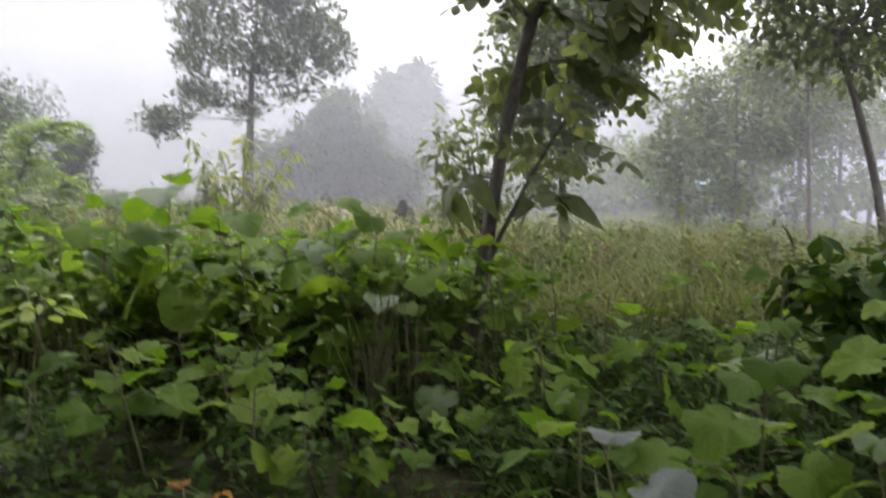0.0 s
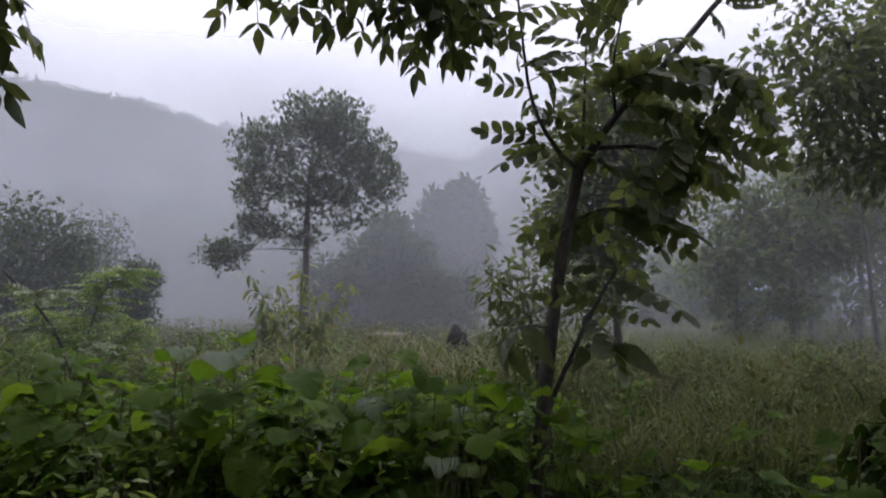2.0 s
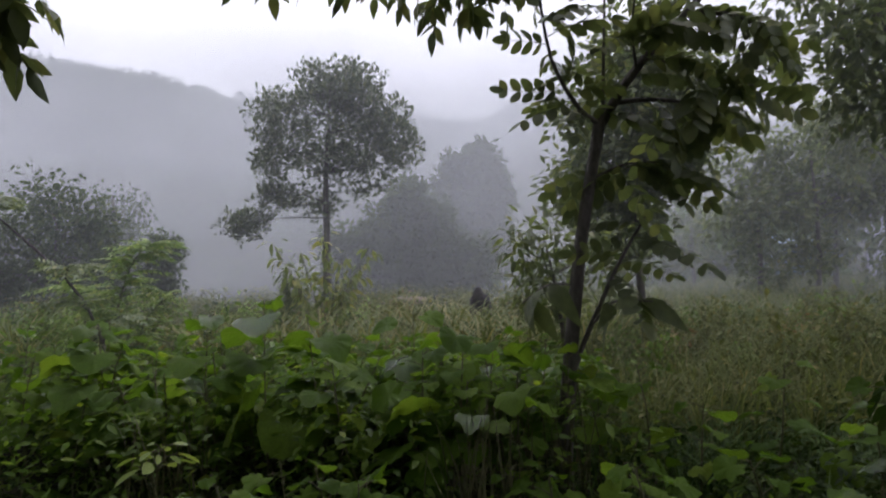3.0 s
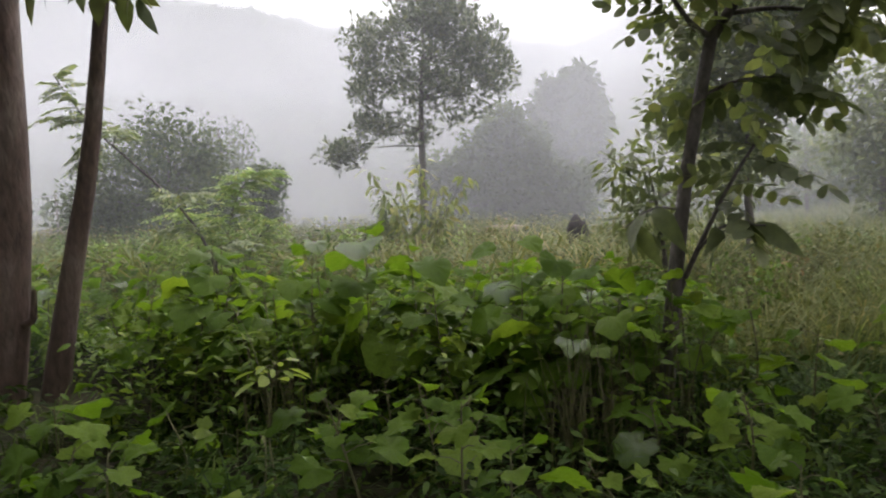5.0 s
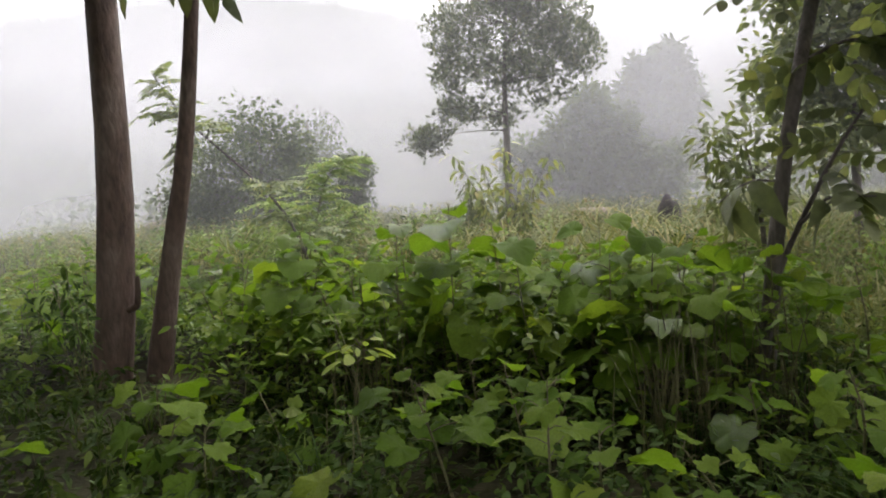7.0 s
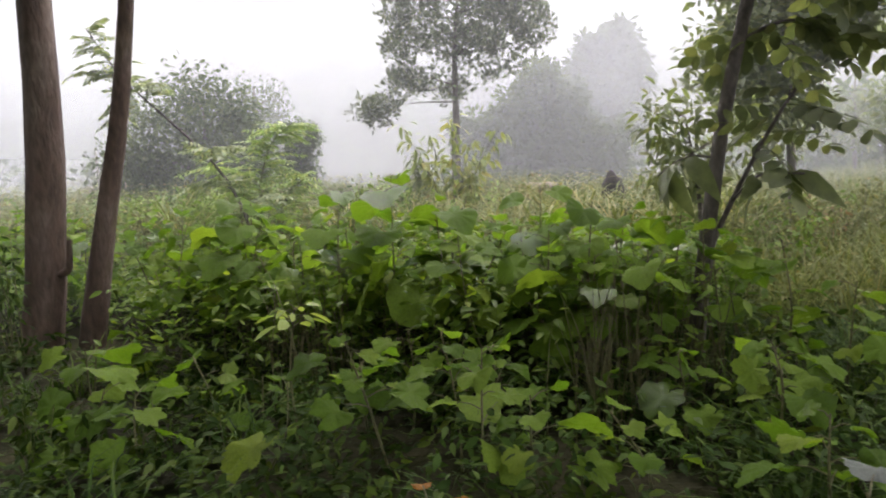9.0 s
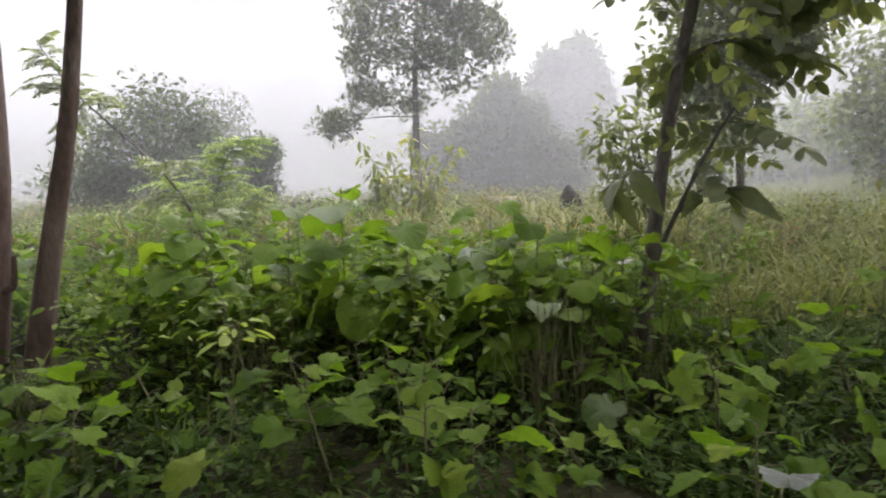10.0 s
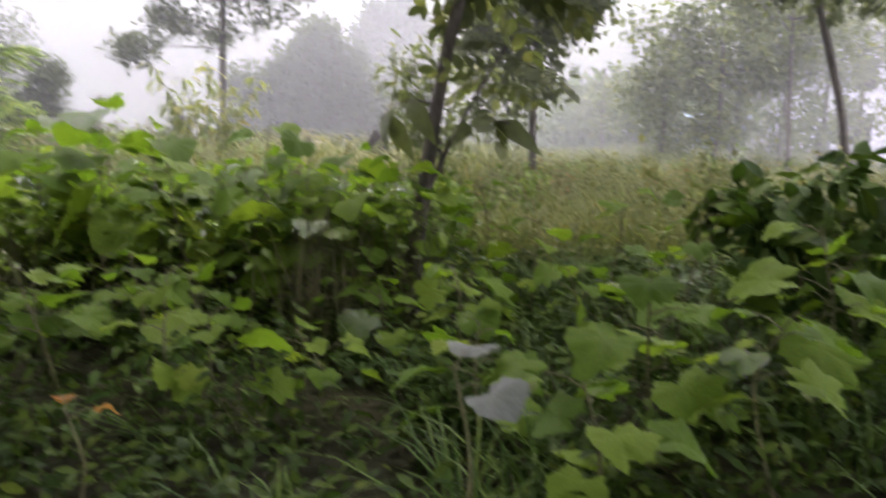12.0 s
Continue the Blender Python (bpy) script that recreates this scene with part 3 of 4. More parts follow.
leafy_tree("young_tree", (0.13, 4.25, -0.15), [
    ([(0.13, 4.25, -0.2), (0.16, 4.3, 0.2), (0.24, 4.4, 0.75), (0.34, 4.5, 1.38), (0.54, 4.8, 2.16)], 0.052, 0.038, 0, 0.5, F_BROAD, 1, "trunk"),
    ([(0.54, 4.8, 2.14), (0.80, 4.84, 2.50), (1.17, 4.9, 2.87), (1.54, 5.0, 3.29), (2.1, 5.1, 3.9)], 0.034, 0.016, 14, 0.05, F_BROAD, 1, "branch"),
    ([(0.53, 4.78, 2.14), (0.38, 4.7, 2.26), (0.22, 4.62, 2.60), (0.15, 4.5, 3.2)], 0.02, 0.008, 22, 0.2, F_BROAD, 0.82, "branch"),
    ([(0.56, 4.8, 2.16), (0.58, 4.75, 2.6), (0.62, 4.7, 3.2)], 0.014, 0.006, 9, 0.3, F_BROAD, 1, "branch"),
    ([(0.80, 4.84, 2.50), (0.75, 4.6, 2.75), (0.80, 4.4, 3.1)], 0.012, 0.005, 8, 0.3, F_BROAD, 1, "branch"),
    ([(1.17, 4.9, 2.87), (1.4, 4.75, 2.78), (1.62, 4.7, 2.66)], 0.02, 0.008, 11, 0.2, F_BROAD, 1, "branch"),
    ([(0.62, 4.82, 2.28), (0.9, 4.9, 2.3), (1.2, 4.9, 2.25), (1.4, 4.85, 2.2)], 0.02, 0.008, 10, 0.25, F_BROAD, 1, "branch"),
    ([(0.42, 4.62, 1.75), (0.65, 4.7, 1.85), (0.92, 4.7, 1.85)], 0.015, 0.007, 11, 0.3, F_BROAD, 1, "branch"),
    ([(0.2, 4.36, 0.5), (0.36, 4.42, 0.85), (0.58, 4.5, 1.25), (0.74, 4.5, 1.5)], 0.018, 0.008, 9, 0.5, F_BROAD, 1, "branch"),
    ([(0.88, 4.86, 2.58), (1.2, 4.75, 2.42), (1.5, 4.7, 2.3)], 0.014, 0.006, 9, 0.2, F_BROAD, 1, "branch"),
    ([(0.36, 4.42, 0.85), (0.5, 4.3, 1.0), (0.7, 4.2, 1.0)], 0.01, 0.006, 6, 0.4, F_BIG, 0.95, "branch"),
    ([(0.30, 4.46, 1.1), (0.12, 4.35, 1.12), (-0.05, 4.3, 1.02)], 0.009, 0.005, 6, 0.5, F_BIG, 0.9, "branch"),
    ([(0.15, 4.5, 3.2), (-0.1, 4.0, 3.1), (-0.55, 3.5, 2.98), (-1.1, 3.3, 3.06), (-1.5, 3.2, 3.16)], 0.014, 0.006, 58, 0.15, F_LONG, 0.8, "branch"),
    ([(-0.1, 4.0, 3.1), (-0.2, 3.7, 2.92), (-0.35, 3.4, 2.86)], 0.008, 0.004, 22, 0.2, F_LONG, 0.75, "branch"),
], M_BARK_GREY, "young leaning tree with grey bark and dark pinnate leaves", lift=-0.25, turn=0.85)

# two brown trunks and their high crowns, beside the path
leafy_tree("brown_tree", (-4.66, 4.4, -0.2), [
    ([(-4.72, 4.45, -0.3), (-4.67, 4.45, 0.05), (-4.57, 4.5, 0.73), (-4.49, 4.55, 1.65), (-4.45, 4.6, 2.95), (-4.36, 4.6, 4.6), (-4.2, 4.4, 6.0)], 0.165, 0.105, 0, 0.9, F_LONG, 1, "trunk"),
    ([(-4.3, 4.6, 4.6), (-3.4, 3.6, 5.2), (-2.2, 2.2, 5.6)], 0.05, 0.02, 14, 0.3, F_LONG, 1.4, "branch"),
    ([(-4.2, 4.5, 5.2), (-4.9, 3.2, 5.8), (-5.4, 1.6, 6.2)], 0.05, 0.02, 14, 0.3, F_LONG, 1.4, "branch"),
    ([(-4.48, 4.48, 0.50), (-4.37, 4.47, 0.54), (-4.335, 4.46, 0.62), (-4.315, 4.46, 0.77)], 0.032, 0.018, 0, 0.9, F_LONG, 1, "broken_stub"),
], M_BARK, "straight reddish-brown trunk with a broken stub at its foot")
leafy_tree("brown_tree", (-4.25, 4.6, -0.2), [
    ([(-4.44, 4.62, -0.3), (-4.31, 4.63, 0.2), (-4.10, 4.66, 1.0), (-3.92, 4.7, 1.7), (-3.66, 4.7, 2.9), (-3.4, 4.7, 4.4)], 0.108, 0.042, 0, 0.9, F_LONG, 1, "trunk"),
    ([(-3.6, 4.7, 3.4), (-2.9, 3.8, 3.55), (-2.55, 3.2, 3.15), (-2.35, 2.9, 2.86)], 0.03, 0.008, 26, 0.66, F_LONG, 1.15, "branch"),
    ([(-3.4, 4.7, 4.4), (-2.4, 4.0, 5.0), (-1.2, 3.2, 5.2)], 0.035, 0.012, 14, 0.3, F_LONG, 1.4, "branch"),
], M_BARK, "thinner leaning brown tree trunk, damp smooth bark")


def canopy(name, blobs, twigs, leaves, size, label, trunk, radii):
    return tree(name, trunk, radii, blobs, twigs, leaves, size, 0.45, M_WOOD_LEAF, M_BARK, label, shape=LEAF_FAR, boughs=12, group="shade trees")


# unseen trees, added so that their crowns darken the place where one stands
SHADE = "unseen broad tree added overhead to shade the foreground"
canopy("unseen_shade_tree", [(-3.0, 0.6, 5.8, 3.2, 1.8, 0.8, 2), (-0.3, 0.2, 6.1, 2.8, 2.0, 0.8, 2), (-1.6, 0.9, 3.55, 2.9, 1.8, 0.35, 6.0), (-4.8, 1.7, 3.8, 1.8, 1.6, 0.4, 3.0), (-2.2, 2.3, 4.6, 3.2, 0.9, 0.4, 2.6), (-5.0, 3.1, 4.0, 1.5, 1.2, 0.35, 4.0)], 600, 22000, 0.30, SHADE, [(-3.5, -3.2, -0.2), (-3.2, -2.6, 3), (-2.0, -0.5, 5.8)], [0.2, 0.15, 0.06])
canopy("unseen_shade_tree", [(2.9, 0.8, 5.7, 2.8, 2.0, 0.8, 2), (3.4, -1.5, 5.8, 2.8, 2.8, 0.9, 2), (2.4, 0.9, 3.55, 2.2, 1.8, 0.35, 4.0), (2.0, 2.6, 4.7, 2.4, 1.0, 0.4, 3.0)], 340, 12500, 0.30, SHADE, [(4.6, -2.0, -0.2), (4.2, -1.2, 3), (3.2, 0.4, 5.4)], [0.2, 0.15, 0.06])
canopy("unseen_shade_tree", [(-7.4, 2.6, 5.9, 2.4, 3.0, 0.8, 2), (-6.0, 5.0, 6.2, 2.0, 1.6, 0.7, 1)], 200, 5200, 0.30, SHADE, [(-9.0, 0.5, -0.2), (-8.8, 1.0, 3), (-7.6, 2.2, 5.8)], [0.2, 0.15, 0.06])
canopy("unseen_shade_tree", [(-0.5, -4.0, 4.5, 4.5, 2.2, 2.2, 2), (-5.0, -3.0, 4.2, 2.5, 2.2, 2.2, 1)], 140, 2600, 0.30, SHADE, [(-1.0, -5.5, -0.2), (-0.9, -5.2, 2), (-0.6, -4.5, 4.5)], [0.2, 0.15, 0.06])

# trees on the far side of the young tree
tree("leafy_tree", [(1.5, 9, -0.2), (1.45, 9, 1.2), (1.5, 9, 2.2), (1.6, 9, 3.3)], [0.055, 0.045, 0.035, 0.015],
     [(1.3, 9, 3.05, 0.85, 0.9, 0.75, 2), (1.1, 9, 2.1, 0.7, 0.8, 0.65, 1.5), (1.2, 9, 1.4, 0.6, 0.7, 0.45, 0.9), (2.05, 9, 3.1, 0.6, 0.8, 0.7, 1.4), (1.8, 9, 2.4, 0.6, 0.7, 0.5, 1.1), (1.7, 9, 3.75, 0.6, 0.7, 0.4, 0.8)],
     240, 9500, 0.125, 0.26, M_WOOD_LEAF, M_BARK_GREY, "mid-green leafy tree growing behind the young tree", shape=LEAF_FAR, boughs=40)
tree("leafy_shrub", [(0.35, 6.6, -0.15), (0.32, 6.6, 0.7), (0.22, 6.6, 1.4)], [0.03, 0.02, 0.008],
     [(0.15, 6.55, 1.45, 0.38, 0.35, 0.25, 2), (0.3, 6.6, 0.95, 0.42, 0.4, 0.4, 2), (0.75, 6.7, 1.3, 0.4, 0.4, 0.3, 1)],
     50, 700, 0.12, 0.2, M_WOOD_LEAF, M_BARK_GREY, "green shrub with long drooping leaves", "shrub", shape=LEAF_LONG, boughs=20)
tree("leafy_shrub", [(2.0, 3.25, -0.2), (1.98, 3.25, 0.2), (1.92, 3.2, 0.6)], [0.02, 0.015, 0.006],
     [(1.95, 3.2, 0.6, 0.42, 0.35, 0.26, 2), (2.2, 3.3, 0.35, 0.4, 0.35, 0.3, 1.2)],
     40, 800, 0.13, 0.16, M_HERB, M_STEM, "dark green shrub close beside the path", "shrub", shape=LEAF, boughs=16)
tree("leaning_tree", [(4.35, 7, -0.3), (4.2, 7, 0.8), (3.95, 7, 1.7), (3.6, 7, 2.7), (3.4, 7, 3.6)], [0.05, 0.042, 0.036, 0.03, 0.015],
     [(3.3, 7.2, 3.3, 1.0, 0.8, 0.9, 2), (4.6, 7.2, 3.3, 1.2, 0.8, 1.0, 2.2), (4.2, 7.2, 2.5, 1.2, 0.8, 0.42, 1.4)],
     180, 6200, 0.125, 0.28, M_WOOD_LEAF, M_BARK_GREY, "slender leaning tree with a dense dark crown", boughs=26)
tree("thin_stemmed_tree", [(6.6, 13, -0.4), (6.5, 13, 1.2), (6.4, 13, 3.0)], [0.05, 0.04, 0.02],
     [(6.3, 13, 3.6, 1.2, 1.0, 0.9, 2), (7.1, 13, 2.9, 0.9, 0.8, 0.7, 1.3), (5.6, 13, 3.0, 0.7, 0.7, 0.6, 1)],
     100, 3200, 0.13, 0.34, M_WOOD_LEAF, M_BARK_GREY, "thin-stemmed leafy tree beside the meadow", boughs=30)
for x, y, s in ((5.5, 17.2, 0.9), (6.5, 16.5, 1.1), (7.5, 18, 1.2), (8.1, 16.8, 1.1), (9.4, 17.5, 1.15), (10.8, 18.5, 1.3)):
    b = float(height(x, y))
    tree("meadow_tree", [(x, y, b - 0.1), (x + 0.1 * s, y, b + 1.4 * s), (x + 0.05, y, b + 3.4 * s)], [0.07, 0.055, 0.02],
         [(x, y, b + 3.3 * s, 1.1, 1.0, 0.9, 2), (x - 0.6, y, b + 2.3 * s, 0.9, 0.9, 0.7, 1.3), (x + 0.7, y, b + 2.5 * s, 0.9, 0.9, 0.8, 1.3), (x, y, b + 1.2 * s, 0.7, 0.7, 0.5, 0.7)],
         90, 1900, 0.19, 0.36, M_WOOD_LEAF, M_BARK_GREY, "thin-trunked leafy tree at the end of the meadow", group="trees at the meadow's end")
tree("small_layered_tree", [(5.0, 21, -0.4), (5.0, 21, 0.8), (5.0, 21, 2.4)], [0.07, 0.05, 0.02],
     [(5.0, 21, 1.9, 0.5, 0.5, 0.25, 1), (4.9, 21, 1.35, 0.7, 0.6, 0.2, 1.2), (5.1, 21, 0.9, 0.85, 0.7, 0.2, 1.2)],
     60, 1100, 0.12, 0.25, M_WOOD_LEAF, M_BARK_GREY, "small tree with foliage in flat layers")

# arching stem with bright feathery leaves, and the bright feathery plant
leafy_tree("arching_shrub", (-3.92, 6.5, 0.0), [
    ([(-3.92, 6.5, -0.05), (-3.96, 6.5, 0.4), (-4.01, 6.5, 0.67), (-4.13, 6.5, 1.0), (-4.35, 6.5, 1.31), (-4.64, 6.5, 1.61), (-5.05, 6.5, 1.98), (-5.28, 6.5, 2.2), (-5.5, 6.5, 2.5), (-5.66, 6.5, 2.75)], 0.02, 0.006, 40, 0.7, F_ARCH, 1.15, "stem"),
    ([(-5.28, 6.5, 2.2), (-5.5, 6.45, 2.3), (-5.75, 6.4, 2.3)], 0.008, 0.004, 16, 0.2, F_ARCH, 1.1, "stem"),
    ([(-5.05, 6.5, 1.98), (-4.95, 6.45, 2.1), (-4.8, 6.4, 2.12)], 0.008, 0.004, 16, 0.1, F_ARCH, 1.1, "stem"),
    ([(-5.2, 6.5, 2.1), (-5.3, 6.45, 1.95), (-5.35, 6.4, 1.8)], 0.008, 0.004, 14, 0.1, F_ARCH, 1.1, "stem"),
    ([(-4.35, 6.5, 1.31), (-4.25, 6.4, 1.42), (-4.1, 6.4, 1.44)], 0.01, 0.004, 24, 0.1, F_ARCH, 1.1, "stem"),
    ([(-4.13, 6.5, 1.0), (-4.25, 6.4, 1.1), (-4.45, 6.4, 1.1)], 0.01, 0.004, 22, 0.1, F_ARCH, 1.1, "stem"),
    ([(-4.01, 6.5, 0.67), (-3.9, 6.4, 0.85), (-3.75, 6.4, 0.95)], 0.01, 0.004, 18, 0.1, F_ARCH, 1.1, "stem"),
], M_BARK_GREY, "arching shrub stem with light green feathery leaves", "shrub", 0.2)
leafy_tree("feathery_plant", (-4.2, 7.0, 0.05), [
    ([(-4.25, 7, 0.0), (-4.18, 7, 0.7), (-4.06, 7, 1.2), (-3.9, 7, 1.5), (-3.72, 7, 1.62)], 0.015, 0.004, 86, 0.3, F_FERN, 1.15, "stem"),
    ([(-4.25, 7, 0.0), (-4.42, 7, 0.6), (-4.55, 7, 1.05), (-4.7, 7, 1.25)], 0.012, 0.004, 56, 0.3, F_FERN, 1.1, "stem"),
    ([(-4.25, 7, 0.0), (-3.95, 6.9, 0.5), (-3.75, 6.9, 0.9), (-3.5, 6.9, 1.1)], 0.012, 0.004, 56, 0.3, F_FERN, 1.1, "stem"),
    ([(-4.25, 7, 0.0), (-4.2, 6.8, 0.6), (-4.15, 6.7, 0.95)], 0.012, 0.004, 46, 0.3, F_FERN, 1.1, "stem"),
], M_STEM, "bright green feathery plant with pale young tips", "plant", 0.25, 0.6)

# ---- broad-leaved plants ----
def broad_leaf(points=5, teeth=0.05, cup=0.2, lobes=0.16, bite=None):
    """A heart-shaped, shallow-lobed leaf, about 1 long along x, its stalk end at the origin."""
    n = 40
    ang = np.linspace(-np.pi, np.pi, n, endpoint=False)
    r = 0.5 * (1 + lobes * np.cos(points * ang)) * (1 + 0.10 * np.cos(ang)) - 0.19 * np.exp(-((np.abs(ang) - np.pi) / 0.35) ** 2)
    r = r * (1 + teeth * (np.arange(n) % 2 * 2 - 1)) * (1 + 0.045 * np.convolve(rng.standard_normal(n + 2), [0.6, 1, 0.6], "valid"))
    if bite is not None:
        r = r * (1 - 0.45 * np.exp(-((ang - bite) / 0.22) ** 2))
    v = [(0.42, 0, 0.0)]
    for k in (0.5, 1.0):
        x, y = 0.42 + k * r * np.cos(ang), k * r * np.sin(ang)
        z = -cup * (k ** 2) * (0.25 + 0.25 * np.cos(2 * ang)) - 0.25 * np.clip(x - 0.3, 0, 1) ** 2 + 0.12 * np.abs(y) + 0.02 * rng.standard_normal(n)
        v += list(zip(x, y, z))
    i = np.arange(n)
    j = (i + 1) % n
    tri = np.stack([0 * i, 1 + i, 1 + j], -1)
    quad = np.stack([1 + i, 1 + n + i, 1 + n + j, 1 + j], -1)
    return np.array(v), [tri, quad]


BROAD = []
for k in range(9):
    v, f = broad_leaf(5 if k % 3 else 7, 0.02 + 0.02 * rng.random(), 0.1 + 0.25 * rng.random(), 0.07 + 0.06 * rng.random(), None if k < 5 else rng.uniform(-2, 2))
    ob = link("leaf", v, f, M_BROAD)
    BROAD.append(ob.data)
    bpy.data.objects.remove(ob)
ROUND = []
for k in range(8):
    v, f = broad_leaf(5, 0.008 + 0.01 * rng.random(), 0.12 + 0.2 * rng.random(), 0.015 + 0.035 * rng.random(), None if k < 6 else rng.uniform(-2, 2))
    ob = link("leaf", v, f, M_BROAD)
    ROUND.append(ob.data)
    bpy.data.objects.remove(ob)
YOUNG = []
for width in (0.42, 0.5, 0.56):
    v, f = oval_leaf(width, 0.25, 0.15)
    ob = link("leaf", v, f, M_YOUNG)
    YOUNG.append(ob.data)
    bpy.data.objects.remove(ob)
v, f = broad_leaf(5, 0.02, 0.3, 0.05)
ob = link("leaf", v, f, M_PALE)
PALE = ob.data
bpy.data.objects.remove(ob)
v, f = broad_leaf(5, 0.03, 0.4, 0.1)
ob = link("leaf", v, f, M_DRY)
DRY = ob.data
bpy.data.objects.remove(ob)


def broad_plant(x, y, tall, leaves, size, label, lean=0.12, meshes=BROAD, low=0.25):
    z = float(height(x, y))
    base = np.array([x, y, z])
    thing = empty_at("broadleaf_plant", base)
    tip = base + [rng.normal(0, lean) * tall, rng.normal(0, lean) * tall, tall]
    line = bend([base - [0, 0, 0.03], (base + tip) / 2 + rng.normal(0, 0.04, 3), tip], 7)
    pieces = [tube(line, np.linspace(0.008, 0.003, 7), 5)]
    a = rng.random() * 6.28
    for k in range(leaves):
        u = low + (1 - low) * (k + 0.5) / leaves
        p = along(line, u)
        a += 2.4 + rng.normal(0, 0.3)
        out = np.array([math.cos(a), math.sin(a), 0.4])
        stalk = (0.06 + 0.09 * rng.random()) * (1.25 - 0.6 * u)
        q = p + out * stalk
        pieces.append(tube([p, (p + q) / 2 + [0, 0, 0.01], q], [0.003, 0.0025, 0.002], 4))
        s = size * (0.5 + 0.7 * rng.random()) * (1.15 - 0.45 * max(0, u - 0.6) / 0.4)
        d = out + [0, 0, -0.38 - 0.5 * rng.random()]
        hang_leaf("leaf", meshes[int(rng.integers(0, len(meshes)))], thing, q, d, rng.normal(0, 0.35), s)
    v, f = join(pieces)
    link("stem", v - base, f, M_STEM, thing)
    return tagged(thing, label, "plant", "broadleaf plants")


placed = []


def free(x, y, gap):
    if any((x - a) ** 2 + (y - b) ** 2 < gap * gap for a, b in placed):
        return False
    placed.append((x, y))
    return True


# the tall thicket
tries = 0
count = 0
while count < 150 and tries < 6000:
    tries += 1
    x, y = rng.uniform(-4.0, 0.55), rng.uniform(3.55, 6.4)
    if y < 3.7 - 0.12 * x or x > 0.05 + 0.3 * (y - 3.6) * (y < 4.6) or math.hypot(x - 0.16, y - 4.3) < 0.2 or (x < -3.3 and y < 4.9):
        continue
    if free(x, y, 0.21):
        count += 1
        top = rng.uniform(0.62, 1.0) if y < 4.5 else rng.uniform(0.45, 0.82)
        broad_plant(x, y, top + 0.1 * (x < -2.6), int(rng.integers(7, 11)), 0.205, "tall broad-leaved plant with rounded mid-green leaves", meshes=ROUND, low=0.5)
# the lower plants in front
count = 0
while count < 12 and tries < 12000:
    tries += 1
    x, y = rng.uniform(-1.6, 0.5), rng.uniform(2.6, 3.45)
    if math.hypot(x + 1.5, y - 2.62) > 0.34 and free(x, y, 0.22):
        count += 1
        broad_plant(x, y, rng.uniform(0.38, 0.66), int(rng.integers(7, 11)), 0.165, "low broad-leaved plant with lobed yellow-green leaves", 0.2, low=0.4)
# plants close by on the shaded side
count = 0
while count < 15 and tries < 18000:
    tries += 1
    x, y = rng.uniform(0.45, 2.6), rng.uniform(1.9, 4.0)
    if free(x, y, 0.27):
        count += 1
        broad_plant(x, y, rng.uniform(0.45, 0.9), int(rng.integers(7, 10)), 0.18, "shaded broad-leaved plant with dull green leaves", 0.15)
count = 0
while count < 40 and tries < 24000:
    tries += 1
    x, y = rng.uniform(-7.5, -4.9), rng.uniform(4.9, 7.4)
    if free(x, y, 0.3):
        count += 1
        broad_plant(x, y, rng.uniform(0.55, 0.95), int(rng.integers(7, 10)), 0.2, "broad-leaved plant in bright open light", 0.15)
count = 0
while count < 9 and tries < 30000:
    tries += 1
    x, y = rng.uniform(-3.9, -1.5), rng.uniform(2.5, 4.0)
    if free(x, y, 0.3):
        count += 1
        broad_plant(x, y, rng.uniform(0.22, 0.42), int(rng.integers(4, 6)), 0.2, "small low broad-leaved plant in the shade", 0.3)
count = 0
while count < 16 and tries < 36000:
    tries += 1
    x, y = rng.uniform(-7.6, -5.3), rng.uniform(3.7, 5.2)
    if free(x, y, 0.28):
        count += 1
        broad_plant(x, y, rng.uniform(0.5, 0.9), int(rng.integers(7, 10)), 0.2, "broad-leaved plant in bright open light", 0.15)
# single stalks standing above the thicket
for x, y, tall in ((-1.6, 4.08, 1.3), (-1.28, 4.15, 1.16), (-2.75, 4.3, 1.2), (-3.2, 5.2, 1.15), (-0.35, 4.0, 1.08), (-2.2, 4.9, 1.22), (-0.8, 4.5, 1.12), (-1.95, 4.2, 1.12)):
    broad_plant(x, y, tall, 9, 0.29, "tall single stalk of broad leaves above the thicket", 0.04, ROUND, low=0.45)
# large leaves close to the path
for x, y, tall, size in ((0.62, 1.66, 0.56, 0.22), (1.65, 2.5, 0.8, 0.22), (1.3, 1.9, 0.66, 0.22), (1.0, 2.25, 0.74, 0.2)):
    broad_plant(x, y, tall, 7, size, "large-leaved plant growing close beside the path", 0.06, low=0.4)
broad_plant(0.33, 1.6, 0.62, 2, 0.17, "plant with a pale silvery upturned leaf", 0.02, [PALE], 0.85)
broad_plant(-0.76, 1.95, 0.36, 2, 0.11, "low plant with withered orange-brown leaves", 0.02, [DRY], 0.85)
broad_plant(-2.25, 2.6, 0.4, 3, 0.24, "low plant with large lobed pale green leaves", 0.05, BROAD[:4], 0.7)
broad_plant(-2.95, 3.05, 0.48, 3, 0.34, "low plant with large lobed yellowish leaves beside brown trunks", 0.05, BROAD[:4], 0.7)
broad_plant(-1.5, 2.62, 0.76, 14, 0.125, "young shoot with pale yellow-green leaves", 0.02, YOUNG, 0.84)

